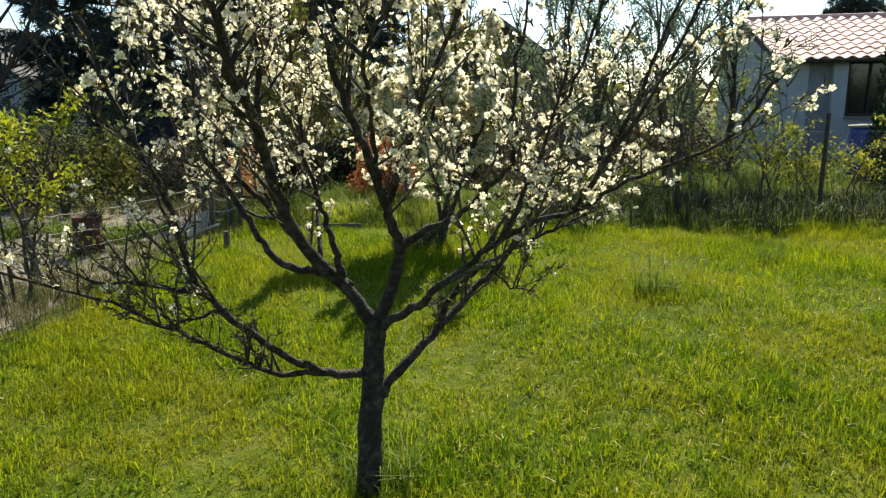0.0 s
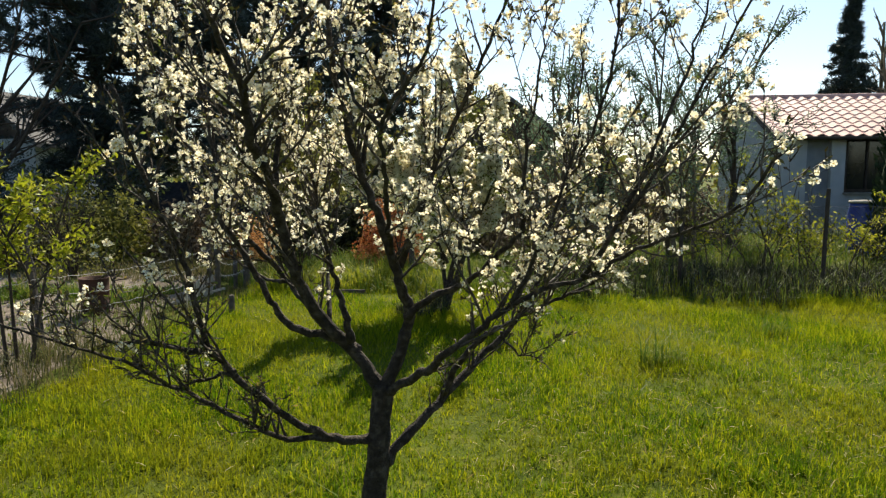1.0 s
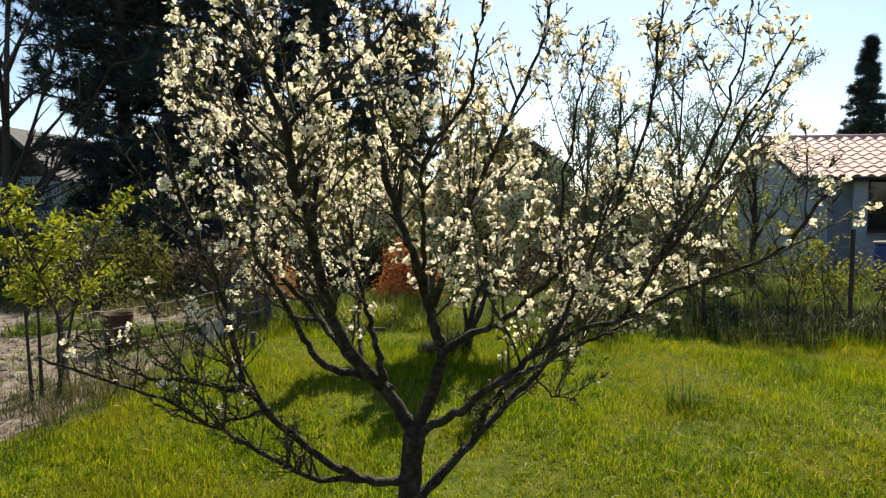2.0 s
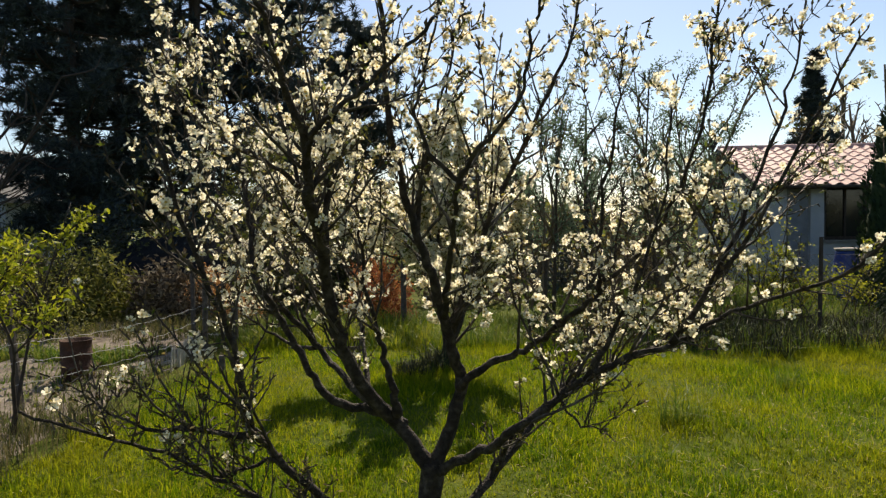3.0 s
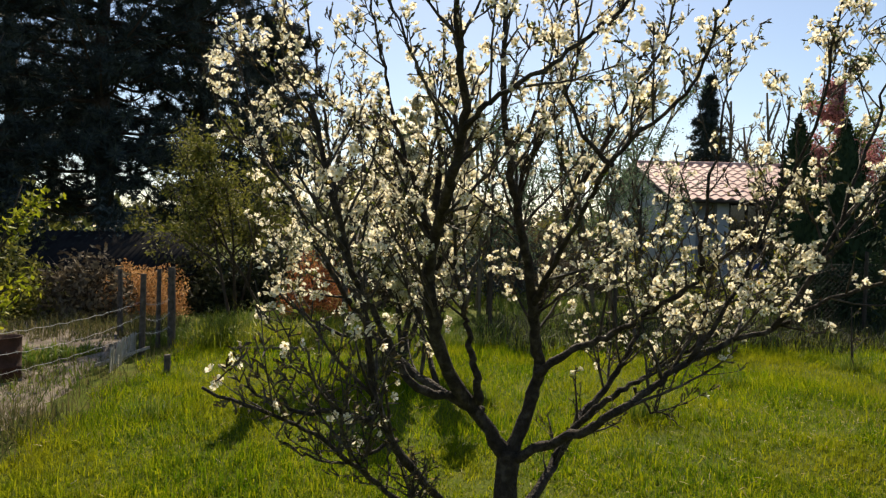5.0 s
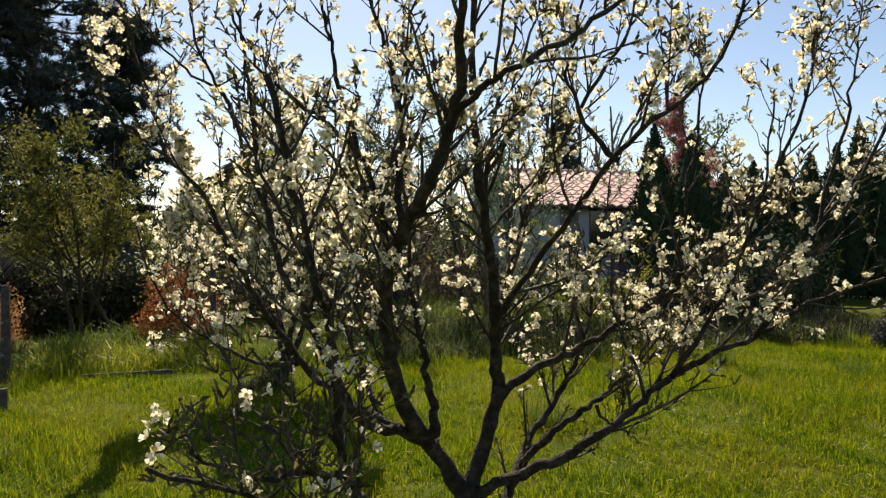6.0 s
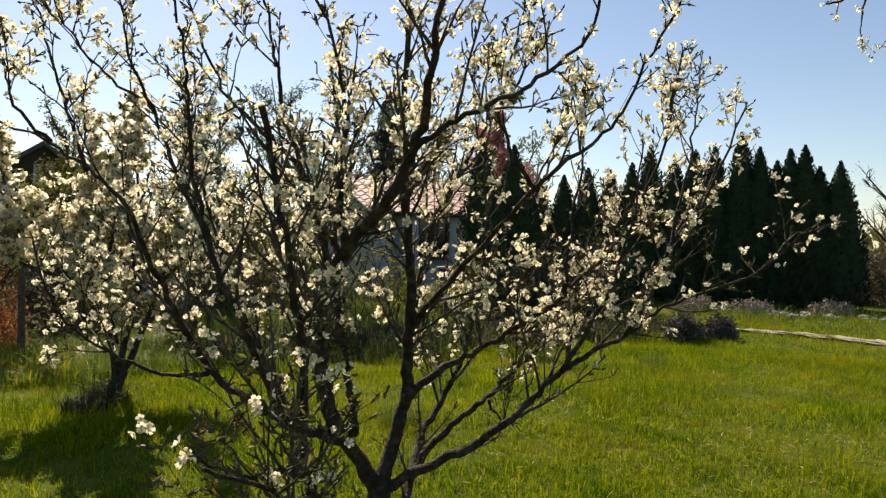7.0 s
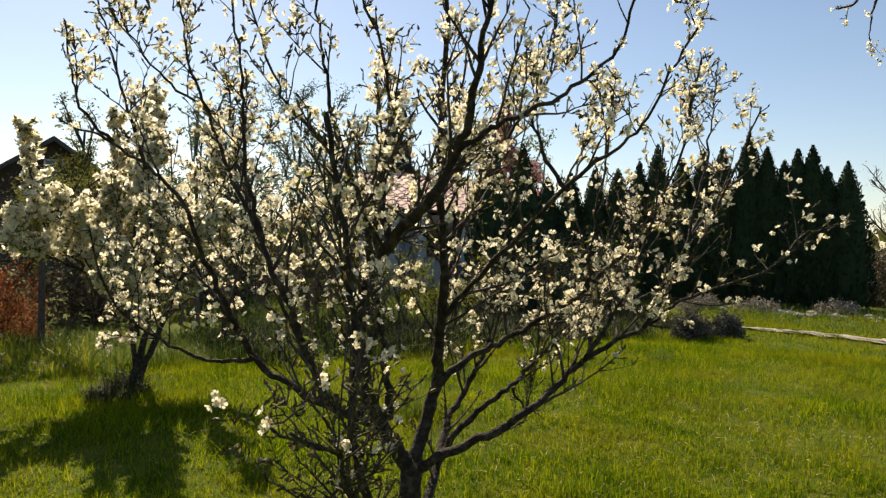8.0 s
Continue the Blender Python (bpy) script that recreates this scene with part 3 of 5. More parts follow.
limb(0.008, 0.003, (-0.37, -0.43, 0.95), (-0.47, -0.51, 0.93), (-0.57, -0.58, 0.935), (-0.66, -0.62, 1.0))
# the limbs on the house side
limb(0.028, 0.004, (0.03, 0.04, 0.42), (0.14, 0.12, 0.54), (0.27, 0.26, 0.66), (0.42, 0.41, 0.79), (0.55, 0.47, 0.91), (0.63, 0.46, 1.06), (0.7, 0.49, 1.2), (0.79, 0.54, 1.5), (0.84, 0.55, 1.85))
limb(0.019, 0.004, (0.27, 0.25, 0.67), (0.34, 0.18, 0.82), (0.42, 0.1, 0.93), (0.5, 0.06, 1.0), (0.62, 0.1, 1.06), (0.76, 0.14, 1.12), (0.92, 0.2, 1.2), (1.02, 0.15, 1.42), (1.08, 0.05, 1.75))
limb(0.007, 0.003, (0.52, 0.07, 0.99), (0.58, 0.08, 0.9), (0.64, 0.1, 0.88), (0.7, 0.12, 0.848))
limb(0.022, 0.005, (0.05, 0.04, 0.73), (0.17, -0.05, 0.81), (0.27, -0.17, 0.9), (0.35, -0.26, 0.99), (0.46, -0.29, 1.08), (0.56, -0.31, 1.16), (0.68, -0.36, 1.24), (0.83, -0.36, 1.29), (1.0, -0.42, 1.4), (1.17, -0.6, 1.5), (1.27, -0.78, 1.68))
limb(0.01, 0.003, (0.56, -0.31, 1.16), (0.68, -0.4, 1.42), (0.76, -0.44, 1.7), (0.78, -0.46, 1.95))
limb(0.01, 0.004, (0.8, -0.37, 1.28), (1.05, -0.48, 1.72), (1.25, -0.52, 2.12))
limb(0.008, 0.003, (0.9, -0.42, 1.46), (1.07, -0.4, 1.85), (1.15, -0.38, 2.1), (1.18, -0.37, 2.28))
blossom_tree("plum_tree", (0, 0, 0), PLUM_TRUNK, PLUM_LIMBS, 11, "young plum tree in white spring blossom on the lawn", M_PETAL, 7400, 0.0126, up=0.42, kids=12.5, singles=200, leafy=0.75)

SECOND_LIMBS = []


def second_limb(r0, r1, *points):
    """One limb of the dense low tree further back."""
    SECOND_LIMBS.append((r0, r1, points))


second_limb(0.05, 0.008, (0.03, 0.0, 0.08), (0.13, -0.04, 0.34), (0.27, -0.08, 0.7), (0.42, -0.1, 1.15), (0.55, -0.15, 1.7), (0.6, -0.18, 2.6))
second_limb(0.05, 0.008, (0.02, 0.0, 0.08), (0.07, 0.03, 0.4), (0.18, 0.06, 0.85), (0.24, 0.12, 1.4), (0.22, 0.08, 2.1), (0.16, -0.04, 3.15))
second_limb(0.036, 0.007, (0.02, 0.0, 0.08), (-0.01, 0.0, 0.4), (-0.04, 0.0, 0.75), (-0.1, -0.06, 1.25), (-0.2, -0.1, 1.85), (-0.24, -0.16, 2.85))
second_limb(0.028, 0.006, (0.26, -0.08, 0.7), (0.58, 0.0, 1.0), (0.82, 0.08, 1.4), (0.95, 0.1, 1.95))
second_limb(0.024, 0.005, (0.18, 0.06, 0.85), (0.14, 0.4, 1.25), (0.04, 0.6, 1.75), (0.0, 0.66, 2.4))
second_limb(0.024, 0.005, (0.2, 0.08, 1.0), (0.45, 0.4, 1.4), (0.6, 0.56, 1.95), (0.64, 0.6, 2.4))
second_limb(0.024, 0.005, (-0.04, 0.0, 0.75), (-0.28, 0.2, 1.05), (-0.44, 0.24, 1.4), (-0.5, 0.24, 1.95))
second_limb(0.024, 0.005, (0.22, 0.1, 1.2), (0.12, -0.28, 1.5), (0.06, -0.5, 1.95), (0.02, -0.62, 2.85))
second_limb(0.022, 0.005, (-0.06, 0.0, 0.8), (-0.26, -0.14, 1.05), (-0.46, -0.2, 1.3), (-0.56, -0.22, 1.6))
second_limb(0.024, 0.005, (-0.1, -0.06, 1.25), (-0.02, -0.1, 1.7), (0.0, -0.12, 2.2), (-0.04, -0.14, 2.8))
second_limb(0.022, 0.005, (0.03, 0.0, 0.55), (-0.08, -0.35, 0.9), (-0.18, -0.6, 1.15), (-0.24, -0.7, 1.5))
second_limb(0.022, 0.005, (0.42, -0.1, 1.15), (0.56, -0.42, 1.4), (0.64, -0.58, 1.8), (0.66, -0.66, 2.5))
second_limb(0.024, 0.005, (-0.04, 0.0, 0.75), (-0.42, 0.1, 1.2), (-0.8, 0.12, 1.6), (-1.0, 0.05, 2.4))
second_limb(0.022, 0.005, (-0.1, -0.06, 1.25), (-0.5, -0.2, 1.6), (-0.85, -0.25, 1.9), (-1.05, -0.3, 2.6))
second_limb(0.02, 0.005, (-0.42, 0.1, 1.2), (-0.75, -0.2, 1.35), (-0.98, -0.35, 1.5), (-1.1, -0.4, 1.75))

blossom_tree("cherry_plum_tree", (-0.36, 5.5, 0), (0.08, 0.066, [(-0.03, 0, -0.05), (0.0, 0, 0.04), (0.03, 0.0, 0.13)]), SECOND_LIMBS, 23, "dense low plum tree in pinkish-white blossom further back on the lawn", M_PETAL_FAR, 19500, 0.032, kids=13.0, leafy=0.95, trunk_sides=10, leaf_scale=2.9, bare_below=0.35)


# ---- leafy trees and shrubs ----
def leaf_mesh(rng, pts, size, mat, name, up=0.3, shape=LEAF):
    n = len(pts)
    v, f = scatter(*shape, np.asarray(pts), turned(rng, n, np.array([0, 0, up]), 1.0), rng.uniform(0.6, 1.3, n) * size)
    return mesh_of(name, v, f, mat)


def open_tree(name, at, tall, wide, seed, label, leaf, leaves, leaf_size, bark=None, bare=0.3, stems=1, group="", limbs=9, lean=0.9):
    """A tree or tall shrub of tapered trunk, limbs and twigs with loose leaves along them."""
    rng = np.random.default_rng(seed)
    tree = thing(name, at, label, "tree" if tall > 2.2 else "shrub", group)
    trunks, lines, tips = [], [], []
    for s in range(stems):
        foot = rng.normal(size=3) * (0, 0, 0) if stems == 1 else np.array([*(rng.normal(size=2) * wide * 0.12), 0])
        top = foot + np.array([*(rng.normal(size=2) * wide * (0.05 if stems == 1 else 0.3)), tall * rng.uniform(0.8, 1.0)])
        mid = foot + (top - foot) * 0.5 + np.array([*(rng.normal(size=2) * wide * 0.05), 0])
        c = curve([foot - (0, 0, 0.05), foot + (mid - foot) * 0.5, mid, top], 6)
        r = np.linspace(0.022, 0.005, len(c)) * tall * (1.0 if stems == 1 else 0.45)
        trunks.append((c, r))
        for k in range(limbs):
            t = bare + (0.97 - bare) * (k + rng.random()) / limbs
            p = c[int(t * (len(c) - 1))]
            a = rng.uniform(0, 2 * np.pi)
            reach = wide * 0.5 * (1.15 - 0.75 * t) * rng.uniform(0.7, 1.15)
            d = np.array([math.cos(a), math.sin(a), lean * rng.uniform(0.5, 1.3)])
            q = curve([p, p + d * reach * 0.5 + (0, 0, 0.02 * tall), p + d * reach * np.array([1, 1, 1.25])], 5)
            lines.append((q, np.linspace(0.009, 0.002, len(q)) * tall * (1.0 if stems == 1 else 0.6)))
            for _ in range(9):
                i = rng.integers(2, len(q))
                w = d * 0.4 + rng.normal(size=3) * 0.6 + (0, 0, 0.4)
                e = q[i] + w / np.linalg.norm(w) * reach * rng.uniform(0.25, 0.6)
                m = (q[i] + e) / 2 + rng.normal(size=3) * 0.03 * reach
                lines.append((curve([q[i], m, e], 3), np.linspace(0.0035, 0.0012, 7) * tall * (1.0 if stems == 1 else 0.7)))
                tips.append((q[i], e))
    v, f = tubes(trunks, 8)
    put("trunk", mesh_of("trunk", v, f, bark or M_DARKWOOD, True), tree)
    v, f = tubes(lines, 4, False)
    put("branches", mesh_of("branches", v, f, bark or M_DARKWOOD, True), tree, kind="stuff")
    if leaves:
        tips = np.array(tips)
        i = rng.integers(0, len(tips), leaves)
        t = rng.random(leaves)[:, None] ** 0.7
        pts = tips[i, 0] + (tips[i, 1] - tips[i, 0]) * t * 1.08 + rng.normal(size=(leaves, 3)) * 0.025 * wide
        put("crown", leaf_mesh(rng, pts, leaf_size, leaf, "crown"), tree, kind="stuff")
    return tree


def bush(name, at, size, seed, label, leaf, leaves, leaf_size, category="bush", group="", stem=None):
    """A dense low shrub: stems from one root, leaves thick in an uneven shell round them."""
    rng = np.random.default_rng(seed)
    ob = thing(name, at, label, category, group)
    sx, sy, sz = size
    lines = []
    for _ in range(22):
        a, e = rng.uniform(0, 2 * np.pi), rng.uniform(0.4, 1.0)
        end = np.array([math.cos(a) * sx * 0.5 * rng.uniform(0.3, 0.95), math.sin(a) * sy * 0.5 * rng.uniform(0.3, 0.95), sz * e * 0.95])
        lines.append((curve([(0, 0, -0.03), end * (0.35, 0.35, 0.55), end], 4), np.linspace(0.012, 0.003, 9)))
    v, f = tubes(lines, 4, False)
    put("stems", mesh_of("stems", v, f, stem or M_DARKWOOD), ob, kind="stuff")
    d = rng.normal(size=(leaves, 3))
    d[:, 2] = np.abs(d[:, 2])
    d /= np.linalg.norm(d, axis=1)[:, None]
    lump = 1 + 0.16 * np.sin(d[:, 0] * 6 + seed) * np.sin(d[:, 1] * 7 + 1) + 0.1 * np.sin(d[:, 2] * 11 + d[:, 0] * 9)
    r = rng.random(leaves) ** 0.35 * lump
    pts = d * r[:, None] * np.array([sx / 2, sy / 2, sz])
    pts[:, 2] = np.maximum(pts[:, 2], 0.03)
    put("foliage", leaf_mesh(rng, pts, leaf_size, leaf, "foliage"), ob, kind="stuff")
    return ob


def needle_clump():
    rng = np.random.default_rng(5)
    V, F = [], []
    for i in range(46):
        d = rng.normal(size=3) + (0, 0, 0.4)
        d /= np.linalg.norm(d)
        s = np.cross(d, rng.normal(size=3))
        s *= 0.042 / np.linalg.norm(s)
        d *= rng.uniform(0.4, 0.85)
        V += [s, -s, d]
        F.append((3 * i, 3 * i + 1, 3 * i + 2))
    return np.array(V), np.array(F)


CLUMP = needle_clump()


def pine(name, at, tall, wide, seed, label, bare=0.15, clumps=900, clump_size=0.42, cone=False, group=""):
    """A conifer: straight trunk, tiers of limbs, needle clumps along them. cone: a spire whose limbs shorten to the top."""
    rng = np.random.default_rng(seed)
    tree = thing(name, at, label, "tree", group)
    c = curve([(0, 0, -0.1), (0.01 * tall * rng.normal(), 0, tall * 0.4), (0.012 * tall * rng.normal(), 0, tall * 0.75), (0, 0, tall)], 5)
    v, f = tubes([(c, np.linspace(0.018, 0.003, len(c)) * tall)], 8)
    put("trunk", mesh_of("trunk", v, f, M_DARKWOOD, True), tree)
    lines, pts = [], []
    tiers = int(tall * (4.5 if cone else 3.2))
    for k in range(tiers):
        t = bare + (0.98 - bare) * (k + rng.random() * 0.8) / tiers
        p = np.array([np.interp(t * tall, c[:, 2], c[:, 0]), 0, t * tall])
        for a in rng.uniform(0, 2 * np.pi, 5 if cone else 3):
            full = (1.02 - t) if cone else min(1.0, 0.55 + 1.2 * (t - bare)) * (1.25 - t) ** 0.45
            reach = wide * 0.5 * full * rng.uniform(0.65, 1.1)
            d = np.array([math.cos(a), math.sin(a), 0.0])
            e = p + d * reach + (0, 0, reach * (-0.22 if cone else rng.uniform(-0.05, 0.3)))
            q = curve([p, p + d * reach * 0.5 + (0, 0, -0.03 * reach), e], 4)
            lines.append((q, np.linspace(0.005, 0.0012, len(q)) * tall * 0.8))
            m = max(3, int(clumps / tiers / (5 if cone else 3)))
            u = rng.random(m) ** 0.6
            seg = p + (e - p) * u[:, None] + rng.normal(size=(m, 3)) * np.array([0.12, 0.12, 0.05]) * reach
            pts.append(seg)
    v, f = tubes(lines, 4, False)
    put("limbs", mesh_of("limbs", v, f, M_DARKWOOD), tree, kind="stuff")
    put("needles", leaf_mesh(rng, np.concatenate(pts), clump_size, M_PINE, "needles", 0.3, CLUMP), tree, kind="stuff")
    return tree


def thuja(name, at, tall, wide, seed, label, flakes=2600, group=""):
    """A narrow evergreen column: short trunk, a closed inner mass, and upright sprays all over it."""
    rng = np.random.default_rng(seed)
    tree = thing(name, at, label, "tree", group)
    v, f = tubes([(np.array([(0, 0, -0.05), (0, 0, tall * 0.3), (0, 0, tall * 0.9)]), np.array([0.05, 0.04, 0.01]))], 6)
    put("trunk", mesh_of("trunk", v, f, M_DARKWOOD), tree)
    prof = lambda t: np.interp(t, [0, 0.08, 0.3, 0.6, 0.85, 1.0], [0.75, 1.0, 1.0, 0.78, 0.38, 0.01])
    ts = np.linspace(0.02, 0.985, 16)
    th = np.arange(14) * 2 * np.pi / 14
    ring = np.stack([np.outer(prof(ts) * wide * 0.42 * rng.uniform(0.9, 1.1, 16), np.cos(th)), np.outer(prof(ts) * wide * 0.42, np.sin(th)), np.outer(ts * tall, np.ones(14))], -1)
    i, j = np.meshgrid(np.arange(15), np.arange(14), indexing="ij")
    a, b = i * 14 + j, i * 14 + (j + 1) % 14
    put("inner_foliage", mesh_of("inner_foliage", ring.reshape(-1, 3), np.stack([a, b, b + 14, a + 14], -1).reshape(-1, 4), M_THUJA, True), tree)
    t = rng.random(flakes) ** 0.9
    an = rng.uniform(0, 2 * np.pi, flakes)
    r = prof(t) * wide * 0.5 * (0.8 + 0.25 * rng.random(flakes) + 0.08 * np.sin(an * 5 + t * 14))
    pts = np.stack([r * np.cos(an), r * np.sin(an), t * tall], -1)
    out = np.stack([np.cos(an) * 0.5, np.sin(an) * 0.5, np.ones(flakes) * 1.2], -1)
    z = out + rng.normal(size=(flakes, 3)) * 0.35
    z /= np.linalg.norm(z, axis=1)[:, None]
    x = np.cross(z, rng.normal(size=(flakes, 3)))
    x /= np.linalg.norm(x, axis=1)[:, None]
    v, f = scatter(*LEAF, pts, np.stack([x, z, np.cross(x, z)], -1), rng.uniform(0.12, 0.24, flakes) * (tall / 4.5) ** 0.5 * (1 - 0.62 * t))
    put("sprays", mesh_of("sprays", v, f, M_THUJA), tree, kind="stuff")
    return tree


# ---- the house with the tiled roof ----
def house():
    hx, hy, hz = 6.75, 14.75, 0
    long, deep, eave, ridge = 4.6, 5.4, 2.62, 3.72
    h = thing("house", (hx, hy, hz), "low white-plastered garden house with a red tiled roof", "house")
    t = 0.25
    wall = lambda items, label="": put("wall", mesh_of("wall", *boxes(items), M_PLASTER), h, label)
    # front wall round the grey panel and the window
    wall([((0.285, t / 2, 1.3), (0.57, t, 2.6))])
    wall([((1.29, t / 2, 1.3), (0.32, t, 2.6))], "white pillar beside the window")
    wall([((1.98, t / 2, 0.58), (1.06, t, 1.16))])
    wall([((1.98, t / 2, 2.57), (1.06, t, 0.06))])
    wall([(((2.51 + long) / 2, t / 2, 1.3), (long - 2.51, t, 2.6))])
    put("shutter", mesh_of("shutter", *boxes([((0.85, t / 2 + 0.05, 1.25), (0.56, 0.08, 2.5))] + [((0.85, 0.075 + 0.05, 0.2 + 0.28 * k), (0.52, 0.02, 0.02)) for k in range(9)]), M_SHUTTER), h, "grey-blue wooden panel")
    wall([((long / 2, deep - t / 2, 1.3), (long, t, 2.6))])
    for x in (t / 2, long - t / 2):
        b = [(x - t / 2, t, 0), (x - t / 2, deep - t, 0), (x - t / 2, deep - t, 2.6), (x - t / 2, deep / 2, ridge - 0.1), (x - t / 2, t, 2.6)]
        v = np.array(b + [(p[0] + t, p[1], p[2]) for p in b])
        q = [np.array([[0, 1, 2, 3, 4], [9, 8, 7, 6, 5]]), np.array([[i, i + 5, (i + 1) % 5 + 5, (i + 1) % 5] for i in range(5)])]
        put("wall", mesh_of("wall", v, q, M_PLASTER), h, "white gable wall")
    win = put("window", mesh_of("window", *boxes([((1.49, 0.12, 1.85), (0.08, 0.08, 1.38)), ((2.47, 0.12, 1.85), (0.08, 0.08, 1.38)), ((1.98, 0.12, 2.5), (0.9, 0.08, 0.08)), ((1.98, 0.12, 1.2), (0.9, 0.08, 0.08)), ((1.98, 0.12, 1.85), (0.05, 0.07, 1.22))]), M_DARKWOOD), h, "dark wooden window frame")
    for x in (1.742, 2.218):
        put("pane", mesh_of("pane", *boxes([((x, 0.13, 1.85), (0.424, 0.012, 1.22))]), M_GLASS), win)
    put("window_sill", mesh_of("window_sill", *boxes([((1.98, -0.03, 1.14), (1.1, 0.16, 0.04))]), M_STONE), h)
    # roof: two slopes with boards beneath and single tiles on the slope that faces the lawn
    over, side = 0.28, 0.22
    rise = (ridge - eave) / (deep / 2)
    y0, z0 = -over, eave - over * rise
    ln = math.hypot(deep / 2 + over, ridge - z0)
    ang = math.atan2(ridge - z0, deep / 2 + over)
    roof = put("roof", mesh_of("roof", np.array([(x, y, z + dz) for dz in (-0.1, -0.03) for x in (-side, long + side) for y, z in ((y0, z0), (deep / 2, ridge), (deep + over, z0))]),
               np.array([[0, 1, 4, 3], [1, 2, 5, 4], [6, 9, 10, 7], [7, 10, 11, 8], [0, 6, 7, 1], [1, 7, 8, 2], [3, 4, 10, 9], [4, 5, 11, 10], [0, 3, 9, 6], [2, 8, 11, 5]]), M_TILE), h, "red-brown clay tiled roof")
    tw, th = 0.3, 0.34
    prof = [(u * tw, 0.028 * math.sin(u * 2 * math.pi) + 0.02) for u in np.linspace(0, 1.06, 9)]
    v = np.array([(x, y, z + dz) for y, dz in ((-0.03, 0.022), (th + 0.02, 0.0)) for x, z in prof] + [(x, -0.03, z + 0.006) for x, z in prof])
    q = np.array([[i, i + 1, i + 10, i + 9] for i in range(8)] + [[i + 18, i + 19, i + 1, i] for i in range(8)])
    tile = mesh_of("tile", v, q, M_TILE)
    rows, cols = int(ln / th), int((long + 2 * side) / tw)
    r = random.Random(4)
    for k in range(rows + 1):
        for c in range(cols):
            ob = put("tile", tile, roof)
            s = k * th * ln / (rows + 1) / th
            ob.matrix_basis = Matrix.Translation((-side + c * tw + r.uniform(-0.004, 0.004), y0 + s * math.cos(ang), z0 + s * math.sin(ang) - 0.02 + r.uniform(0, 0.006))) @ Matrix.Rotation(ang, 4, "X")
    put("ridge_cap", mesh_of("ridge_cap", *tubes([(np.array([(-side, deep / 2, ridge), (long + side, deep / 2, ridge)]), np.array([0.075, 0.075]))], 8), M_TILE, True), roof, "rounded ridge tiles")
    for s in (0, 1):
        x = (-side - 0.01, long + side + 0.01)[s]
        v = np.array([(x + dx, y, z + dz) for dx in (-0.02, 0.02) for y, z in ((y0, z0), (deep / 2, ridge), (deep + over, z0)) for dz in (-0.16, 0.0)])
        put("verge_board", mesh_of("verge_board", v, np.array([[0, 1, 3, 2], [2, 3, 5, 4], [6, 8, 9, 7], [8, 10, 11, 9], [1, 7, 9, 3], [3, 9, 11, 5], [0, 2, 8, 6], [2, 4, 10, 8], [0, 6, 7, 1], [4, 5, 11, 10]]), M_DARKWOOD), roof)
    put("gutter", mesh_of("gutter", *tubes([(np.array([(-side, y0 - 0.05, z0 - 0.06), (long + side, y0 - 0.05, z0 - 0.07)]), np.array([0.05, 0.05]))], 8), M_DARKWOOD, True), h, "dark rain gutter")
    put("downpipe", mesh_of("downpipe", *tubes([(np.array([(0.02, y0, z0 - 0.1), (-0.02, -0.12, z0 - 0.18), (-0.33, 0.3, z0 - 0.5), (-0.36, 0.34, z0 - 0.52)]), np.full(4, 0.03))], 6), M_DARKWOOD), h, "dark slanting spout")


house()


def far_house():
    h = thing("house", (-4.0, 38, 0), "distant grey-roofed house behind the trees", "house")
    put("wall", mesh_of("wall", *boxes([((3.0, 3, 2.2), (6, 6, 4.4))]), M_DARKWOOD), h)
    v = np.array([(x, y, z) for x, z in ((-0.5, 4.1), (3.0, 6.6), (6.5, 4.1)) for y in (-0.5, 6.5)] + [(x, y, z - 0.25) for x, z in ((-0.5, 4.1), (3.0, 6.6), (6.5, 4.1)) for y in (-0.5, 6.5)])
    put("roof", mesh_of("roof", v, np.array([[0, 1, 3, 2], [2, 3, 5, 4], [6, 8, 9, 7], [8, 10, 11, 9], [0, 2, 8, 6], [2, 4, 10, 8], [1, 7, 9, 3], [3, 9, 11, 5], [0, 6, 7, 1], [4, 5, 11, 10]]), M_SLATE), h)
    put("gable", mesh_of("gable", np.array([(x, y, z) for y in (0, 6) for x, z in ((0, 4.4), (6, 4.4), (3, 6.4))]), [np.array([[0, 1, 2], [5, 4, 3]]), np.array([[0, 3, 4, 1], [1, 4, 5, 2], [2, 5, 3, 0]])], M_DARKWOOD), h)
    w = put("window", mesh_of("window", *boxes([((2.6, -0.03, 4.9), (0.08, 0.08, 1.0)), ((3.4, -0.03, 4.9), (0.08, 0.08, 1.0)), ((3.0, -0.03, 5.4), (0.88, 0.08, 0.08)), ((3.0, -0.03, 4.4), (0.88, 0.08, 0.08))]), M_PLASTER), h)
    put("pane", mesh_of("pane", *boxes([((3.0, -0.02, 4.9), (0.72, 0.03, 0.92))]), M_GLASS), w)


far_house()

# ---- conifers and the far planting ----
WOODS = "dark pines beyond the garden"
for k, (x, y, tall, wide) in enumerate([(-9.3, 12.3, 11, 5.0), (-7.4, 14.5, 13, 6.0), (-5.9, 17.0, 12, 6.0), (-4.7, 20.6, 8.6, 4.3), (-11.5, 17.5, 13, 6.5)]):
    pine("pine_tree", (1.3 * x, 1.3 * y + 0.7, 0), 1.3 * tall - 0.5, 1.3 * wide, 40 + k, "tall dark pine with drooping needle clumps", 0.1, 2500, 0.46, group=WOODS)
pine("spruce_tree", (16.6, 34.0, 0), 10.5, 6.0, 61, "dark spire-shaped spruce behind the garden house", 0.02, 1900, 0.46, True)
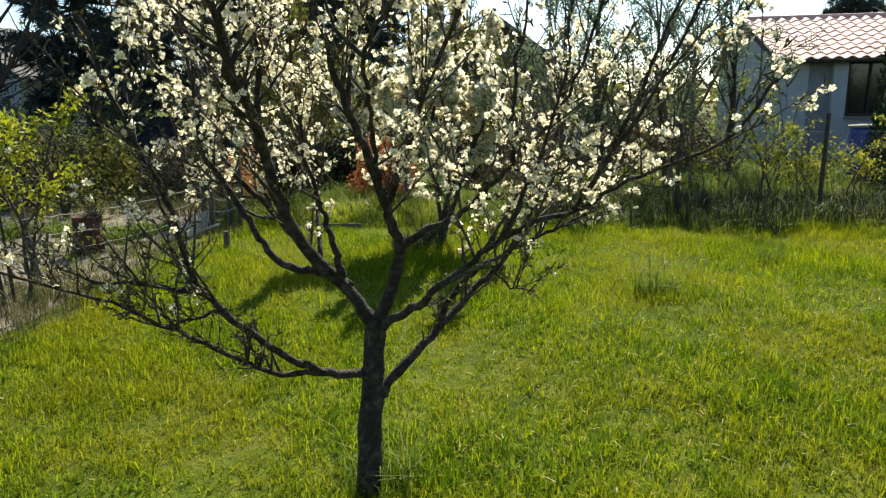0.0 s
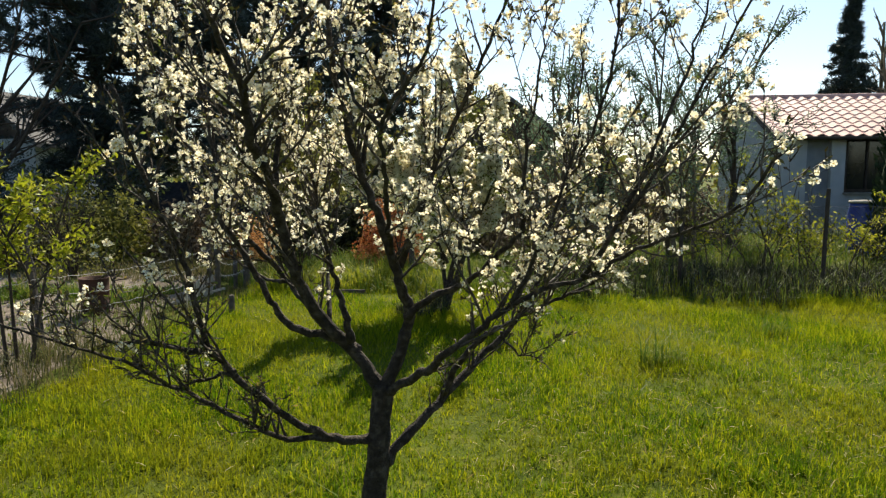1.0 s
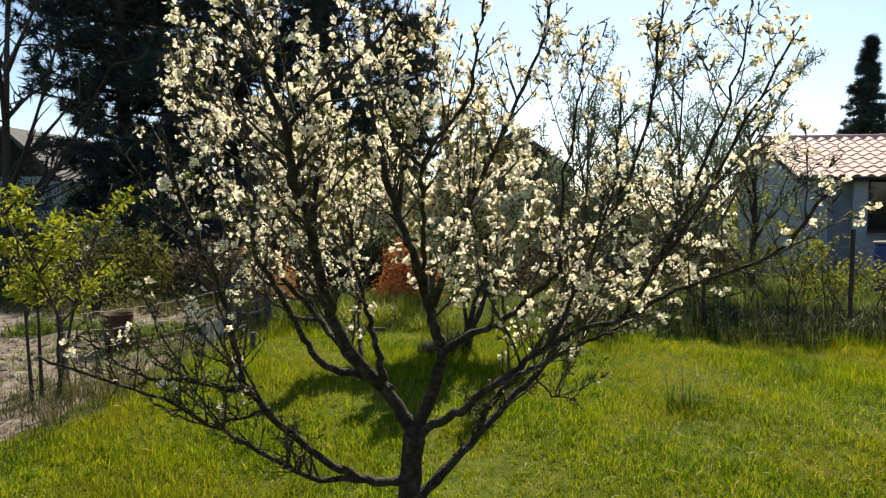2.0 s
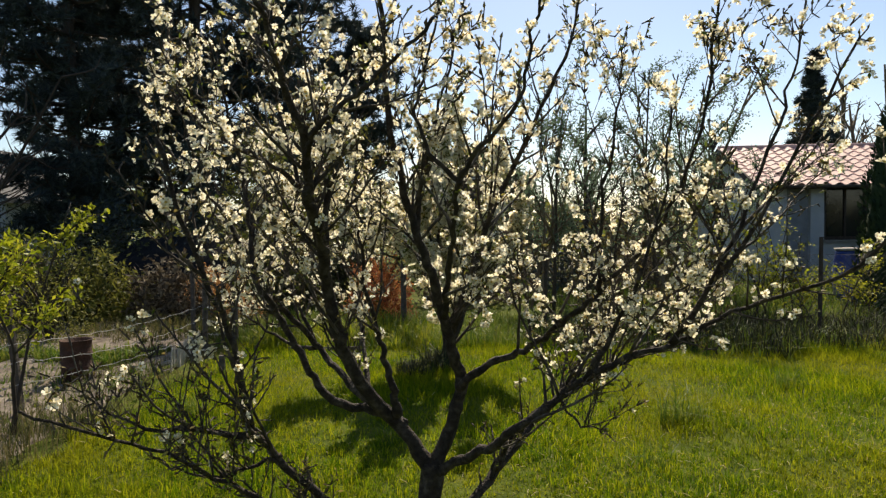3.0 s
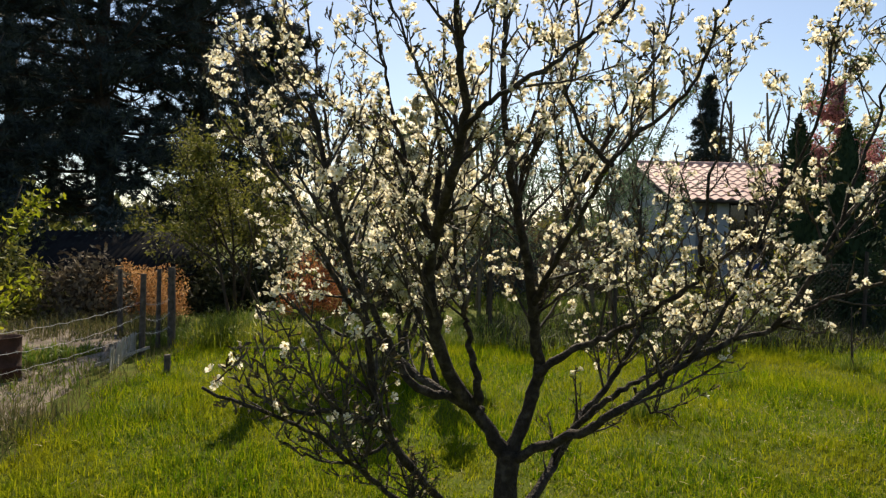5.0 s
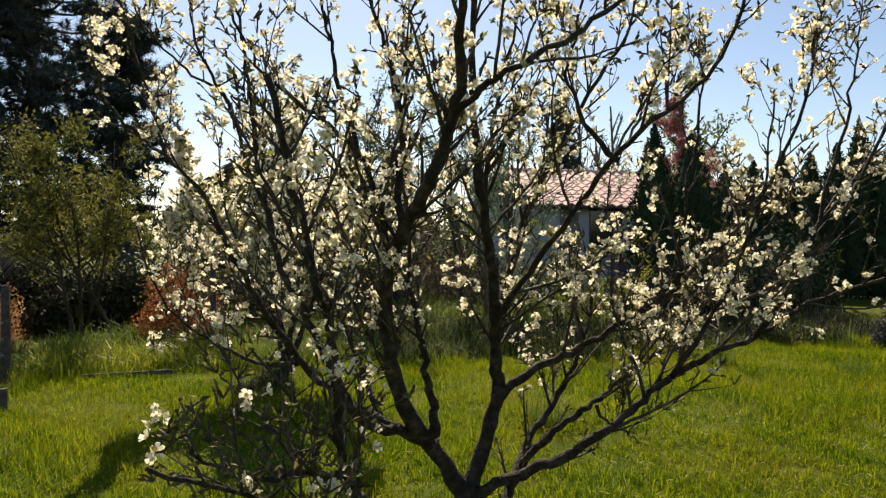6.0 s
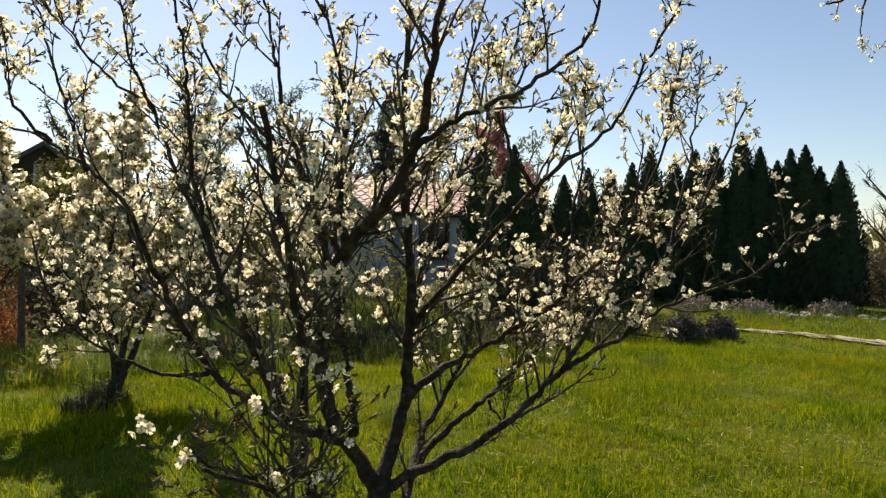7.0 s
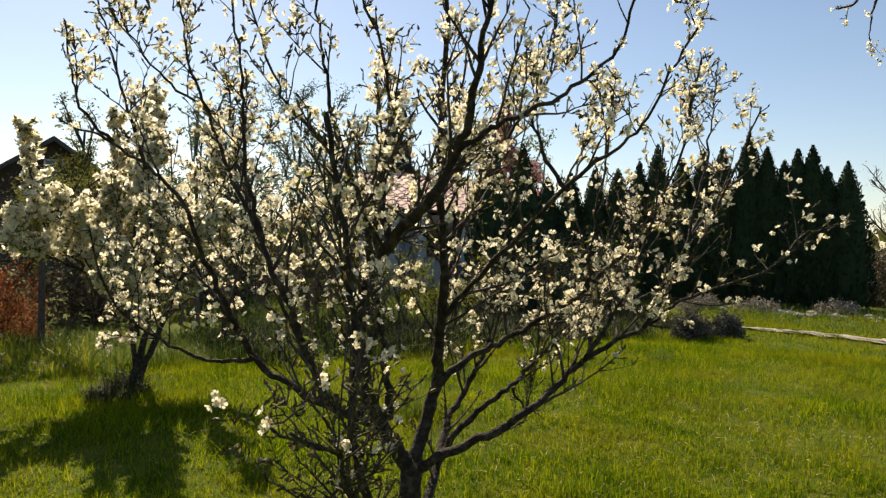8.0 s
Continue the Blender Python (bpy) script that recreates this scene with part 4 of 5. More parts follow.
thuja("thuja_tree", (7.25, 10.15, 0), 3.9, 1.05, 71, "slim dark evergreen column at the lawn's edge")
thuja("thuja_tree", (9.2, 11.6, 0), 4.1, 1.25, 72, "dark evergreen column beside the garden house")
ROW = "row of clipped evergreen columns"
for k, (x, y, tall) in enumerate([(14.75, 12.94, 4.2), (15.02, 12.46, 4.7), (15.38, 11.83, 4.25), (15.67, 11.32, 4.5), (15.94, 10.85, 4.55), (16.29, 10.22, 4.92), (16.53, 9.81, 4.47), (16.75, 9.43, 4.05), (16.91, 9.13, 4.37), (17.09, 8.82, 4.45), (17.27, 8.51, 3.85), (17.51, 8.08, 3.97), (14.4, 13.5, 4.0), (14.0, 14.1, 4.1), (13.6, 14.8, 3.9), (13.1, 15.4, 3.8)]):
    thuja("thuja_tree", (x, y, 0), tall, 1.3, 80 + k, "dark green conical thuja in a row", group=ROW)

open_tree("red_leaved_tree", (12.55, 17.0, 0), 6.1, 3.2, 101, "small tree with dull red spring leaves", M_REDLEAF, 13000, 0.13, limbs=14, bare=0.2)
open_tree("birch_tree", (16.3, 22.0, 0), 9.3, 4.2, 102, "tall birch with thin yellow-green new leaves", M_BIRCH, 6000, 0.17, limbs=14)
open_tree("poplar_tree", (24.0, 46.0, 0), 14.0, 3.0, 103, "bare upright poplar far behind the house", M_STALK, 0, 0.1, M_STALK, 0.1, limbs=24, lean=2.2)
open_tree("poplar_tree", (27.0, 47.0, 0), 13.0, 3.0, 104, "bare upright poplar far behind the house", M_STALK, 0, 0.1, M_STALK, 0.1, limbs=24, lean=2.2)
open_tree("bare_tree", (20.8, 8.3, 0), 4.8, 3.6, 105, "bare brown tree past the evergreen row", M_STALK, 700, 0.06, M_STALK, 0.15, limbs=16)
open_tree("pear_tree", (3.5, 10.5, 0), 5.0, 2.6, 106, "upright fruit tree with small grey-green leaves by the fence", M_BLUEGREEN, 9500, 0.06, M_STALK, limbs=6, lean=1.6, stems=4, bare=0.2)
open_tree("pear_tree", (1.0, 10.5, 0), 4.3, 2.2, 107, "upright fruit tree with small grey-green leaves by the fence", M_BLUEGREEN, 7500, 0.06, M_STALK, limbs=6, lean=1.6, stems=4, bare=0.2)
open_tree("pear_tree", (2.3, 12.4, 0), 4.6, 2.4, 120, "upright fruit tree with small grey-green leaves behind the fence", M_BLUEGREEN, 5000, 0.065, limbs=14, lean=1.4, bare=0.15)
open_tree("pear_tree", (4.9, 12.3, 0), 4.0, 2.4, 121, "upright fruit tree with small grey-green leaves behind the fence", M_BLUEGREEN, 4500, 0.065, limbs=14, lean=1.4, bare=0.15)
open_tree("pear_tree", (-0.7, 12.8, 0), 4.0, 2.4, 122, "upright fruit tree with small grey-green leaves behind the fence", M_OLIVE, 5000, 0.065, limbs=14, lean=1.4, bare=0.15)
open_tree("willow_shrub", (-3.1, 9.8, 0), 3.2, 2.6, 108, "tall rounded shrub with olive-green new leaves", M_OLIVE, 13000, 0.075, stems=5, limbs=7)
open_tree("sapling", (4.95, 5.15, 0), 0.9, 0.4, 109, "thin bare sapling in a tuft of grass", M_LEAF, 30, 0.03, limbs=4)
bush("orange_bush", (-4.95, 9.8, 0), (1.8, 1.3, 0.88), 111, "rounded bush with tan-orange leaves behind the fence", M_ORANGE, 8500, 0.052)
bush("orange_bush", (-1.75, 9.0, 0), (1.3, 1.0, 1.15), 112, "rounded bush with red-orange leaves", M_REDORANGE, 6000, 0.06)
open_tree("vine_shrub", (-3.7, 2.5, 0), 1.95, 1.0, 113, "shrub with fresh lime-green leaves at the fence post", M_LIME, 2000, 0.06, stems=4, limbs=5, bare=0.55)
bush("lavender_bush", (8.5, 5.75, 0), (0.8, 0.6, 0.5), 114, "low grey lavender clump at the lawn's end", M_LAV, 2500, 0.07)
bush("lavender_bush", (9.2, 5.55, 0), (0.7, 0.6, 0.45), 115, "low grey lavender clump at the lawn's end", M_LAV, 2200, 0.07)

# ---- planting round the lawn ----
def undergrowth(name, xs, ys, count, tall, label, mat, seed, wide=0.006):
    """A tangle of thin upright and fallen stalks."""
    rng = np.random.default_rng(seed)
    ragged = lambda x, y: y > ys[0] + 0.35 + 0.2 * np.sin(x * 3.1) + 0.15 * np.sin(x * 7.7 + 1)
    return grass_field(name, rng, xs, ys, count, tall, wide, 2, label, ragged, mat, 0.85)


# the fence strip's shade is put into the dark colour of these stalks
undergrowth("shaded_undergrowth", (0.8, 9.8), (5.9, 8.8), 24000, 0.28, "stalks and grass along the wire fence, coloured dark for the shade there", M_SHADY, 201, 0.012)
undergrowth("fence_weeds", (0.6, 8.8), (5.7, 8.4), 7000, 0.24, "dark green weeds growing through the wire fence", M_WEED, 205, 0.011)
undergrowth("orchard_grass", (1.5, 9.5), (8.2, 13.5), 12000, 0.3, "tall sunlit grass and weeds behind the wire fence", M_WEED, 206, 0.014)
undergrowth("dry_grass_patch", (-9.5, -3.8), (6.4, 9.3), 14000, 0.2, "pale dry grass behind the vegetable plot", M_DRY, 202, 0.012)
undergrowth("vegetable_row", (-6.5, -3.9), (4.9, 5.9), 7000, 0.2, "low green crop growing in the vegetable plot", M_WEED, 203, 0.02)
undergrowth("soil_weeds", (-7.5, -3.5), (2.2, 5.2), 9000, 0.12, "scattered small weeds on bare soil", M_WEED, 204, 0.012)
for k, (x, y, n, tall) in enumerate([(1.78, 3.26, 260, 0.26), (4.95, 5.15, 300, 0.25), (0.02, 0.05, 160, 0.2), (1.25, 2.2, 120, 0.17), (6.2, 4.3, 200, 0.22), (-2.4, 3.2, 160, 0.2), (3.1, 4.4, 150, 0.2)]):
    rng = np.random.default_rng(300 + k)
    grass_field("grass_tuft", rng, (x - 0.17, x + 0.17), (y - 0.15, y + 0.15), n, tall, 0.006, 2, "tuft of longer green grass on the lawn", None, M_WEED, 0.3)

undergrowth("dark_edge_tussock", (-3.9, -3.0), (1.2, 3.4), 1500, 0.26, "dead rank grass tussocks at the foot of the fence", M_DRY, 208, 0.008)
undergrowth("border_weeds", (-3.2, -0.7), (6.2, 7.7), 5000, 0.24, "sunlit yellow-green weeds along the old bed edge", M_LIME, 207, 0.016)
# tufts in near-black green that deepen the shadow round the second tree's foot
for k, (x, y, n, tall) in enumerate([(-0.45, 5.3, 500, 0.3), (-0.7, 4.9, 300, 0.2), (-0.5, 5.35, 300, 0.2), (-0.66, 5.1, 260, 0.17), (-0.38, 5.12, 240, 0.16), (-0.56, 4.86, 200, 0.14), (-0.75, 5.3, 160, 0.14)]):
    grass_field("shaded_suckers", np.random.default_rng(460 + k), (x - 0.13, x + 0.13), (y - 0.12, y + 0.12), n, tall, 0.009, 2, "suckers and long grass coloured dark for the shadow at the blossom tree's foot", None, M_SHADY, 0.4)


def soil_clods():
    """Lumps of dug earth and small stones over the vegetable plot."""
    rng = np.random.default_rng(470)
    n = 1400
    V = np.array([(1, 0, 0), (-1, 0, 0), (0, 1, 0), (0, -1, 0), (0.1, 0.1, 0.7), (0, 0, -0.5)])
    F = np.array([(0, 2, 4), (2, 1, 4), (1, 3, 4), (3, 0, 4), (2, 0, 5), (1, 2, 5), (3, 1, 5), (0, 3, 5)])
    p = np.stack([rng.uniform(-7.5, -3.9, n), rng.uniform(1.6, 6.2, n), np.zeros(n)], -1)
    p[:, 2] = height(p[:, 0], p[:, 1]) + 0.035
    v, f = scatter(V, F, p, turned(rng, n, np.array([0, 0, 2.0]), 0.5), 0.012 + 0.04 * rng.random(n) ** 3)
    put("soil_clods", mesh_of("soil_clods", v, f, M_SOIL), label="lumps of dug earth on the vegetable plot", category="soil", kind="stuff")


soil_clods()


def lawn_litter():
    """Short dead stalks and small pale flower heads strewn over the lawn."""
    rng = np.random.default_rng(320)
    n = 9500
    p = np.stack([rng.uniform(-3.2, 7.5, n), rng.uniform(-1.6, 5.6, n), np.zeros(n)], -1)
    p[:6000, 0], p[:6000, 1] = 0.3 + 5.2 * rng.random(6000), -1.0 + 4.6 * rng.random(6000) ** 1.2
    p[:, 2] = height(p[:, 0], p[:, 1]) + rng.uniform(0.02, 0.07, n)
    shape = (np.array([(-0.04, 0, 0), (0.04, 0, 0), (0.035, 0.5, 0.12), (-0.035, 0.5, 0.12), (0, 1, 0.05)]), np.array([(0, 1, 2), (0, 2, 3), (3, 2, 4)]))
    v, f = scatter(*shape, p, turned(rng, n, np.array([0, 0, 1.6]), 0.7), 0.014 + 0.06 * rng.random(n) ** 3)
    put("lawn_litter", mesh_of("lawn_litter", v, f, M_STRAW), label="pale dead stalks scattered on the lawn", category="litter", kind="stuff")


lawn_litter()

HEDGE = "dark hedge behind the garden"
for k, (x, y, sx, sz, mat) in enumerate([(-8.6, 9.6, 2.6, 1.7, M_OLIVE), (-6.8, 13.2, 2.4, 2.1, M_PINE), (-8.9, 12.3, 2.8, 2.3, M_SHADY), (-9.9, 14.0, 3.0, 2.4, M_PINE), (-10.8, 10.6, 2.6, 2.2, M_PINE), (-3.0, 11.5, 2.2, 1.5, M_PINE), (-0.4, 11.6, 2.4, 1.5, M_STALK), (4.4, 17.6, 3.2, 2.6, M_PINE), (2.9, 13.6, 2.2, 2.0, M_STALK), (-5.5, 9.0, 1.6, 1.15, M_STALK), (-6.8, 8.8, 1.8, 1.3, M_OLIVE), (-8.0, 8.4, 2.0, 1.4, M_STALK), (1.6, 12.6, 2.6, 1.6, M_PINE), (4.2, 13.0, 2.4, 1.4, M_STALK), (-1.2, 16.0, 4.0, 2.6, M_PINE), (2.6, 17.5, 4.0, 2.5, M_OLIVE), (8.4, 10.8, 1.8, 1.0, M_STALK), (10.6, 12.6, 2.4, 2.2, M_THUJA), (12.6, 12.9, 2.6, 2.4, M_THUJA), (19.6, 8.4, 2.0, 1.5, M_STALK), (7.0, 8.7, 1.5, 1.15, M_THUJA), (8.3, 8.9, 1.8, 1.4, M_THUJA), (9.7, 9.4, 2.0, 1.6, M_THUJA), (11.0, 10.2, 2.2, 1.75, M_THUJA), (22.6, 9.0, 3.0, 2.2, M_STALK), (24.5, 11.5, 3.4, 2.6, M_STALK), (-13.4, 13.6, 3.6, 3.6, M_PINE), (-16.5, 15.0, 4.0, 4.0, M_PINE), (19.4, 6.6, 2.6, 2.0, M_THUJA), (22.0, 5.6, 3.0, 2.4, M_STALK), (-4.3, 11.4, 1.8, 1.25, M_SHADY), (-2.9, 11.0, 1.8, 1.1, M_SHADY), (-3.7, 10.5, 1.2, 0.7, M_SHADY), (-1.5, 20.5, 4.5, 3.4, M_STALK), (1.8, 21.5, 4.5, 3.2, M_STALK), (4.9, 21.0, 4.2, 3.5, M_STALK), (0.4, 14.6, 2.6, 1.9, M_STALK)]):
    bush("hedge_bush", (x, y, 0), (sx, sx * 0.7, sz), 400 + k, "dense dark twiggy bush behind the garden", mat, 2300, 0.122, group=HEDGE)
for k, (x, y, sx, sz) in enumerate([(5.3, 8.9, 1.1, 1.5), (4.45, 8.9, 1.1, 1.3), (6.3, 9.2, 0.9, 1.0), (4.9, 9.6, 1.2, 1.9), (3.9, 9.4, 1.0, 1.4), (5.0, 8.5, 0.9, 0.9)]):
    open_tree("currant_bush", (x, y, 0), sz, sx, 430 + k, "thin currant bush with fresh yellow-green leaves", M_LIME, 520, 0.062, stems=4, limbs=4, bare=0.25)
for k, (x, y, sx, sz) in enumerate([(-5.6, 5.2, 1.5, 1.45), (-6.6, 6.6, 1.8, 1.5), (-5.9, 7.8, 1.4, 0.9)]):
    bush("grey_shrub", (x - 0.6, y + 1.6, 0), (sx, sx * 0.8, sz), 440 + k, "grey-green twiggy shrub beyond the plot", M_OLIVE, 1800, 0.05)
open_tree("bare_tree", (-12.6, 12.4, 0), 8.0, 5.0, 450, "bare dark tree beside the pines", M_STALK, 0, 0.1, M_DARKWOOD, 0.1, limbs=18)
open_tree("bare_tree", (13.2, 24.0, 0), 6.5, 5.0, 451, "bare reddish-brown tree behind the garden house", M_STALK, 500, 0.08, M_STALK, 0.1, limbs=18)
open_tree("bare_tree", (21.0, 26.0, 0), 6.5, 5.0, 452, "bare brown tree behind the evergreen row", M_STALK, 500, 0.08, M_STALK, 0.1, limbs=18)
open_tree("bare_tree", (24.5, 15.0, 0), 6.0, 5.0, 453, "bare brown tree behind the evergreen row", M_STALK, 300, 0.08, M_STALK, 0.1, limbs=18)


def far_woods():
    """A broken line of bushes and trees that closes the view all round."""
    rng = np.random.default_rng(77)
    n = 9000
    a = rng.uniform(0, 2 * np.pi, n)
    r = rng.uniform(58, 74, n)
    top = 3.2 + 1.6 * np.sin(a * 9) * np.sin(a * 23 + 1) + 0.8 * np.sin(a * 61)
    z = top * rng.random(n) ** 0.7
    pts = np.stack([r * np.sin(a), r * np.cos(a), z], -1)
    put("far_woods", leaf_mesh(rng, pts, 1.9, M_OLIVE, "far_woods"), label="hazy line of distant bushes and trees", category="trees", kind="stuff")


far_woods()


# ---- fences ----
def post_mesh(h, r, lean=(0, 0), mat=None, sides=8):
    c = np.array([(0, 0, -0.1), (lean[0] * 0.3, lean[1] * 0.3, h * 0.3), (lean[0] * 0.7, lean[1] * 0.7, h * 0.7), (lean[0], lean[1], h)])
    v, f = tubes([(c, np.array([1.05, 1.0, 0.97, 0.92]) * r)], sides)
    return mesh_of("post", v, f, mat or M_POST)


def mesh_fence():
    f = thing("wire_fence", (2.85, 7.5, 0), "old chain-link garden fence on dark steel posts", "fence")
    ends = [(-1.9, -0.12, 1.2), (0, 0, 1.3), (2.05, 0.2, 1.4), (4.2, 0.4, 1.35), (6.3, 0.55, 1.3)]
    for x, y, h in ends:
        ob = put("post", post_mesh(h, 0.03, (0.015, 0), M_DARKWOOD), f)
        ob.location = (x, y, 0)
    wires = []
    for (x0, y0, h0), (x1, y1, h1) in zip(ends, ends[1:]):
        ln, p, d = math.hypot(x1 - x0, y1 - y0), np.array([x0, y0, 0.05]), np.array([x1 - x0, y1 - y0, 0])
        hh = 1.1
        for s in (1, -1):
            for k in np.arange(-hh, ln, 0.085):
                a, b = max(0, k), min(ln, k + hh)
                za, zb = (a - k, b - k) if s > 0 else (hh - (a - k), hh - (b - k))
                wires.append((np.array([p + d * a / ln + (0, 0, za), p + d * b / ln + (0, 0, zb)]), (0.0016, 0.0016)))
        for z in (0.05, 0.6, 1.15):
            wires.append((np.array([p + (0, 0, z - 0.05), p + d * 0.5 + (0, 0, z - 0.07), p + d + (0, 0, z - 0.05)]), (0.0022,) * 3))
    v, q = tubes(wires, 3, False)
    put("wire_mesh", mesh_of("wire_mesh", v, q, M_MESH), f, "dark diamond wire mesh", kind="stuff")


mesh_fence()


def barbed_fence():
    f = thing("barbed_wire_fence", (-3.45, 5.85, 0), "leaning wooden posts with slack barbed wire beside the plot", "fence")
    posts = [(0, 0, 1.0, 0.035, (0.02, 0)), (-0.42, -2.75, 1.15, 0.035, (-0.12, 0.0)), (-0.03, 0.62, 1.02, 0.028, (0.01, 0.02)), (0.15, 0.6, 1.05, 0.048, (0, 0)), (-0.9, 1.6, 0.95, 0.035, (0, 0)), (-1.25, -4.9, 1.2, 0.035, (-0.05, 0)), (2.23, 2.3, 1.3, 0.045, (0, 0))]
    for x, y, h, r, lean in posts:
        ob = put("post", post_mesh(h, r, lean), f)
        ob.location = (x, y, 0)
    line = [(2.23, 2.3), (0.15, 0.6), (0, 0), (-0.42, -2.75), (-1.25, -4.9)]
    for z, sag in ((0.66, 0.06), (0.5, 0.1), (0.3, 0.05)):
        for (x0, y0), (x1, y1) in zip(line[1:], line[2:]):
            t = np.linspace(0, 1, 25)
            p = np.stack([x0 + (x1 - x0) * t, y0 + (y1 - y0) * t, z - 4 * sag * t * (1 - t) + 0.008 * np.sin(t * 60)], -1)
            strands = [(p, np.full(25, 0.003))]
            for i in range(1, 24):
                strands.append((np.array([p[i] + (0.008, 0, -0.018), p[i] + (-0.008, 0, 0.018)]), (0.0015, 0.0015)))
            v, q = tubes(strands, 4, False)
            put("barbed_wire", mesh_of("barbed_wire", v, q, M_WIRE), f, "weathered slack barbed wire")


barbed_fence()


def low_edging():
    f = thing("picket_edging", (-3.55, 5.9, 0), "short bleached picket edging beside the plot", "fence")
    slat = mesh_of("slat", np.array([(x, y, z) for x in (-0.018, 0.018) for y in (-0.006, 0.006) for z in (-0.03, 0.24)] + [(0, -0.006, 0.28), (0, 0.006, 0.28)]),
                   [np.array([[0, 4, 5, 1], [3, 7, 6, 2], [0, 1, 3, 2], [4, 6, 7, 5], [1, 8, 9, 3], [8, 5, 7, 9]]), np.array([[1, 5, 8], [3, 9, 7]])], M_DRYWOOD)
    r = random.Random(8)
    for k in range(13):
        ob = put("slat", slat, f)
        ob.matrix_basis = pose(0.012 * k + r.uniform(-0.01, 0.01), -0.085 * k, 0.02, r.uniform(-6, 6), r.uniform(-8, 8), 84 + r.uniform(-12, 12))
    v, q = boxes([((0.075, -0.5, 0.1), (0.02, 1.1, 0.03), -8)])
    put("rail", mesh_of("rail", v, q, M_DRYWOOD), f)


low_edging()

v, q = boxes([((0, 0, 0.025), (0.95, 0.03, 0.05), 3)])
board = put("edging_board", mesh_of("edging_board", v, q, M_POST), label="low weathered board along the back of the lawn", category="board")
board.location = (-2.03, 6.3, 0)
stump = put("wooden_stake", post_mesh(0.2, 0.035), label="short dark wooden stake in the grass", category="stake")
stump.location = (-2.84, 4.93, 0)


# ---- garden things ----
def lathe(profile, sides=18):
    n = len(profile)
    th = np.arange(sides) * 2 * np.pi / sides
    v = np.array([(r * math.cos(a), r * math.sin(a), z) for r, z in profile for a in th])
    i, j = np.meshgrid(np.arange(n - 1), np.arange(sides), indexing="ij")
    a, b = i * sides + j, i * sides + (j + 1) % sides
    return v, np.stack([a, b, b + sides, a + sides], -1).reshape(-1, 4)


drum = thing("rusty_drum", (-4.25, 4.45, 0.03), "open rusty steel drum standing on the soil", "drum")
put("drum_body", mesh_of("drum_body", *lathe([(0.0, 0.0), (0.15, 0.0), (0.15, 0.13), (0.158, 0.14), (0.15, 0.15), (0.155, 0.27), (0.163, 0.28), (0.155, 0.29), (0.158, 0.42), (0.166, 0.43), (0.15, 0.43), (0.145, 0.05), (0.0, 0.04)]), M_RUST, True), drum)

barrel = thing("rain_barrel", (7.0, 11.1, 0), "blue plastic rain barrel in the weeds before the house", "barrel")
put("barrel_body", mesh_of("barrel_body", *lathe([(0.0, 0.0), (0.24, 0.0), (0.28, 0.2), (0.295, 0.45), (0.3, 0.5), (0.29, 0.55), (0.28, 0.85), (0.25, 1.02), (0.25, 1.05), (0.0, 1.05)]), M_BLUE, True), barrel)
put("lid", mesh_of("lid", *lathe([(0.0, 1.06), (0.27, 1.06), (0.28, 1.08), (0.27, 1.1), (0.0, 1.12)]), M_DRYWOOD, True), barrel, "pale lid")


def shed():
    s = thing("low_shed", (-6.3, 11.2, 0), "low shed under the pines, its corrugated roof coloured dark for their shade", "shed")
    put("wall", mesh_of("wall", *boxes([((0, 0.5, 0.3), (3.2, 0.8, 0.6))]), M_DARKWOOD), s)
    x = np.linspace(-1.9, 1.9, 121)
    w = 0.022 * np.sin(x * 2 * np.pi / 0.13)
    v = np.concatenate([np.stack([x, np.full(121, yy), zz + w + dz], -1) for yy, zz in ((-0.35, 0.6), (1.9, 1.45)) for dz in (0, -0.012)])
    j = np.arange(120)
    q = np.concatenate([np.stack([j, j + 1, j + 243, j + 242], -1), np.stack([j + 121, j + 363, j + 364, j + 122], -1), np.stack([j, j + 121, j + 122, j + 1], -1)])
    # roof darkened by colour, in place of the pines' shade
    put("roof", mesh_of("roof", v, q, M_SHADED_SHEET, True), s, "corrugated sheets with the shade put into their dark colour")
    put("wall", mesh_of("wall", *boxes([((0, 1.7, 0.66), (3.2, 0.1, 1.32))]), M_DARKWOOD), s)


shed()
h = thing("house", (-25.5, 24.5, 0), "distant grey house at the edge of the pines", "house")
put("wall", mesh_of("wall", *boxes([((2.5, 2.5, 1.6), (5, 5, 3.2))]), M_SHUTTER), h)
v = np.array([(x, y, z) for x, z in ((-0.4, 3.0), (2.5, 5.4), (5.4, 3.0)) for y in (-0.4, 5.4)] + [(x, y, z - 0.2) for x, z in ((-0.4, 3.0), (2.5, 5.4), (5.4, 3.0)) for y in (-0.4, 5.4)])
put("roof", mesh_of("roof", v, np.array([[0, 1, 3, 2], [2, 3, 5, 4], [6, 8, 9, 7], [8, 10, 11, 9], [0, 2, 8, 6], [2, 4, 10, 8], [1, 7, 9, 3], [3, 9, 11, 5], [0, 6, 7, 1], [4, 5, 11, 10]]), M_SLATE), h)

# stones of the bed before the evergreens
stone_rng = np.random.default_rng(500)


def stone_mesh(seed):
    bm = bmesh.new()
    bmesh.ops.create_icosphere(bm, subdivisions=1, radius=1.0)
    r = np.random.default_rng(seed)
    for p in bm.verts:
        p.co *= 0.8 + 0.35 * r.random()
    me = bpy.data.meshes.new("stone")
    bm.to_mesh(me)
    bm.free()
    me.materials.append(M_STONE)
    return me


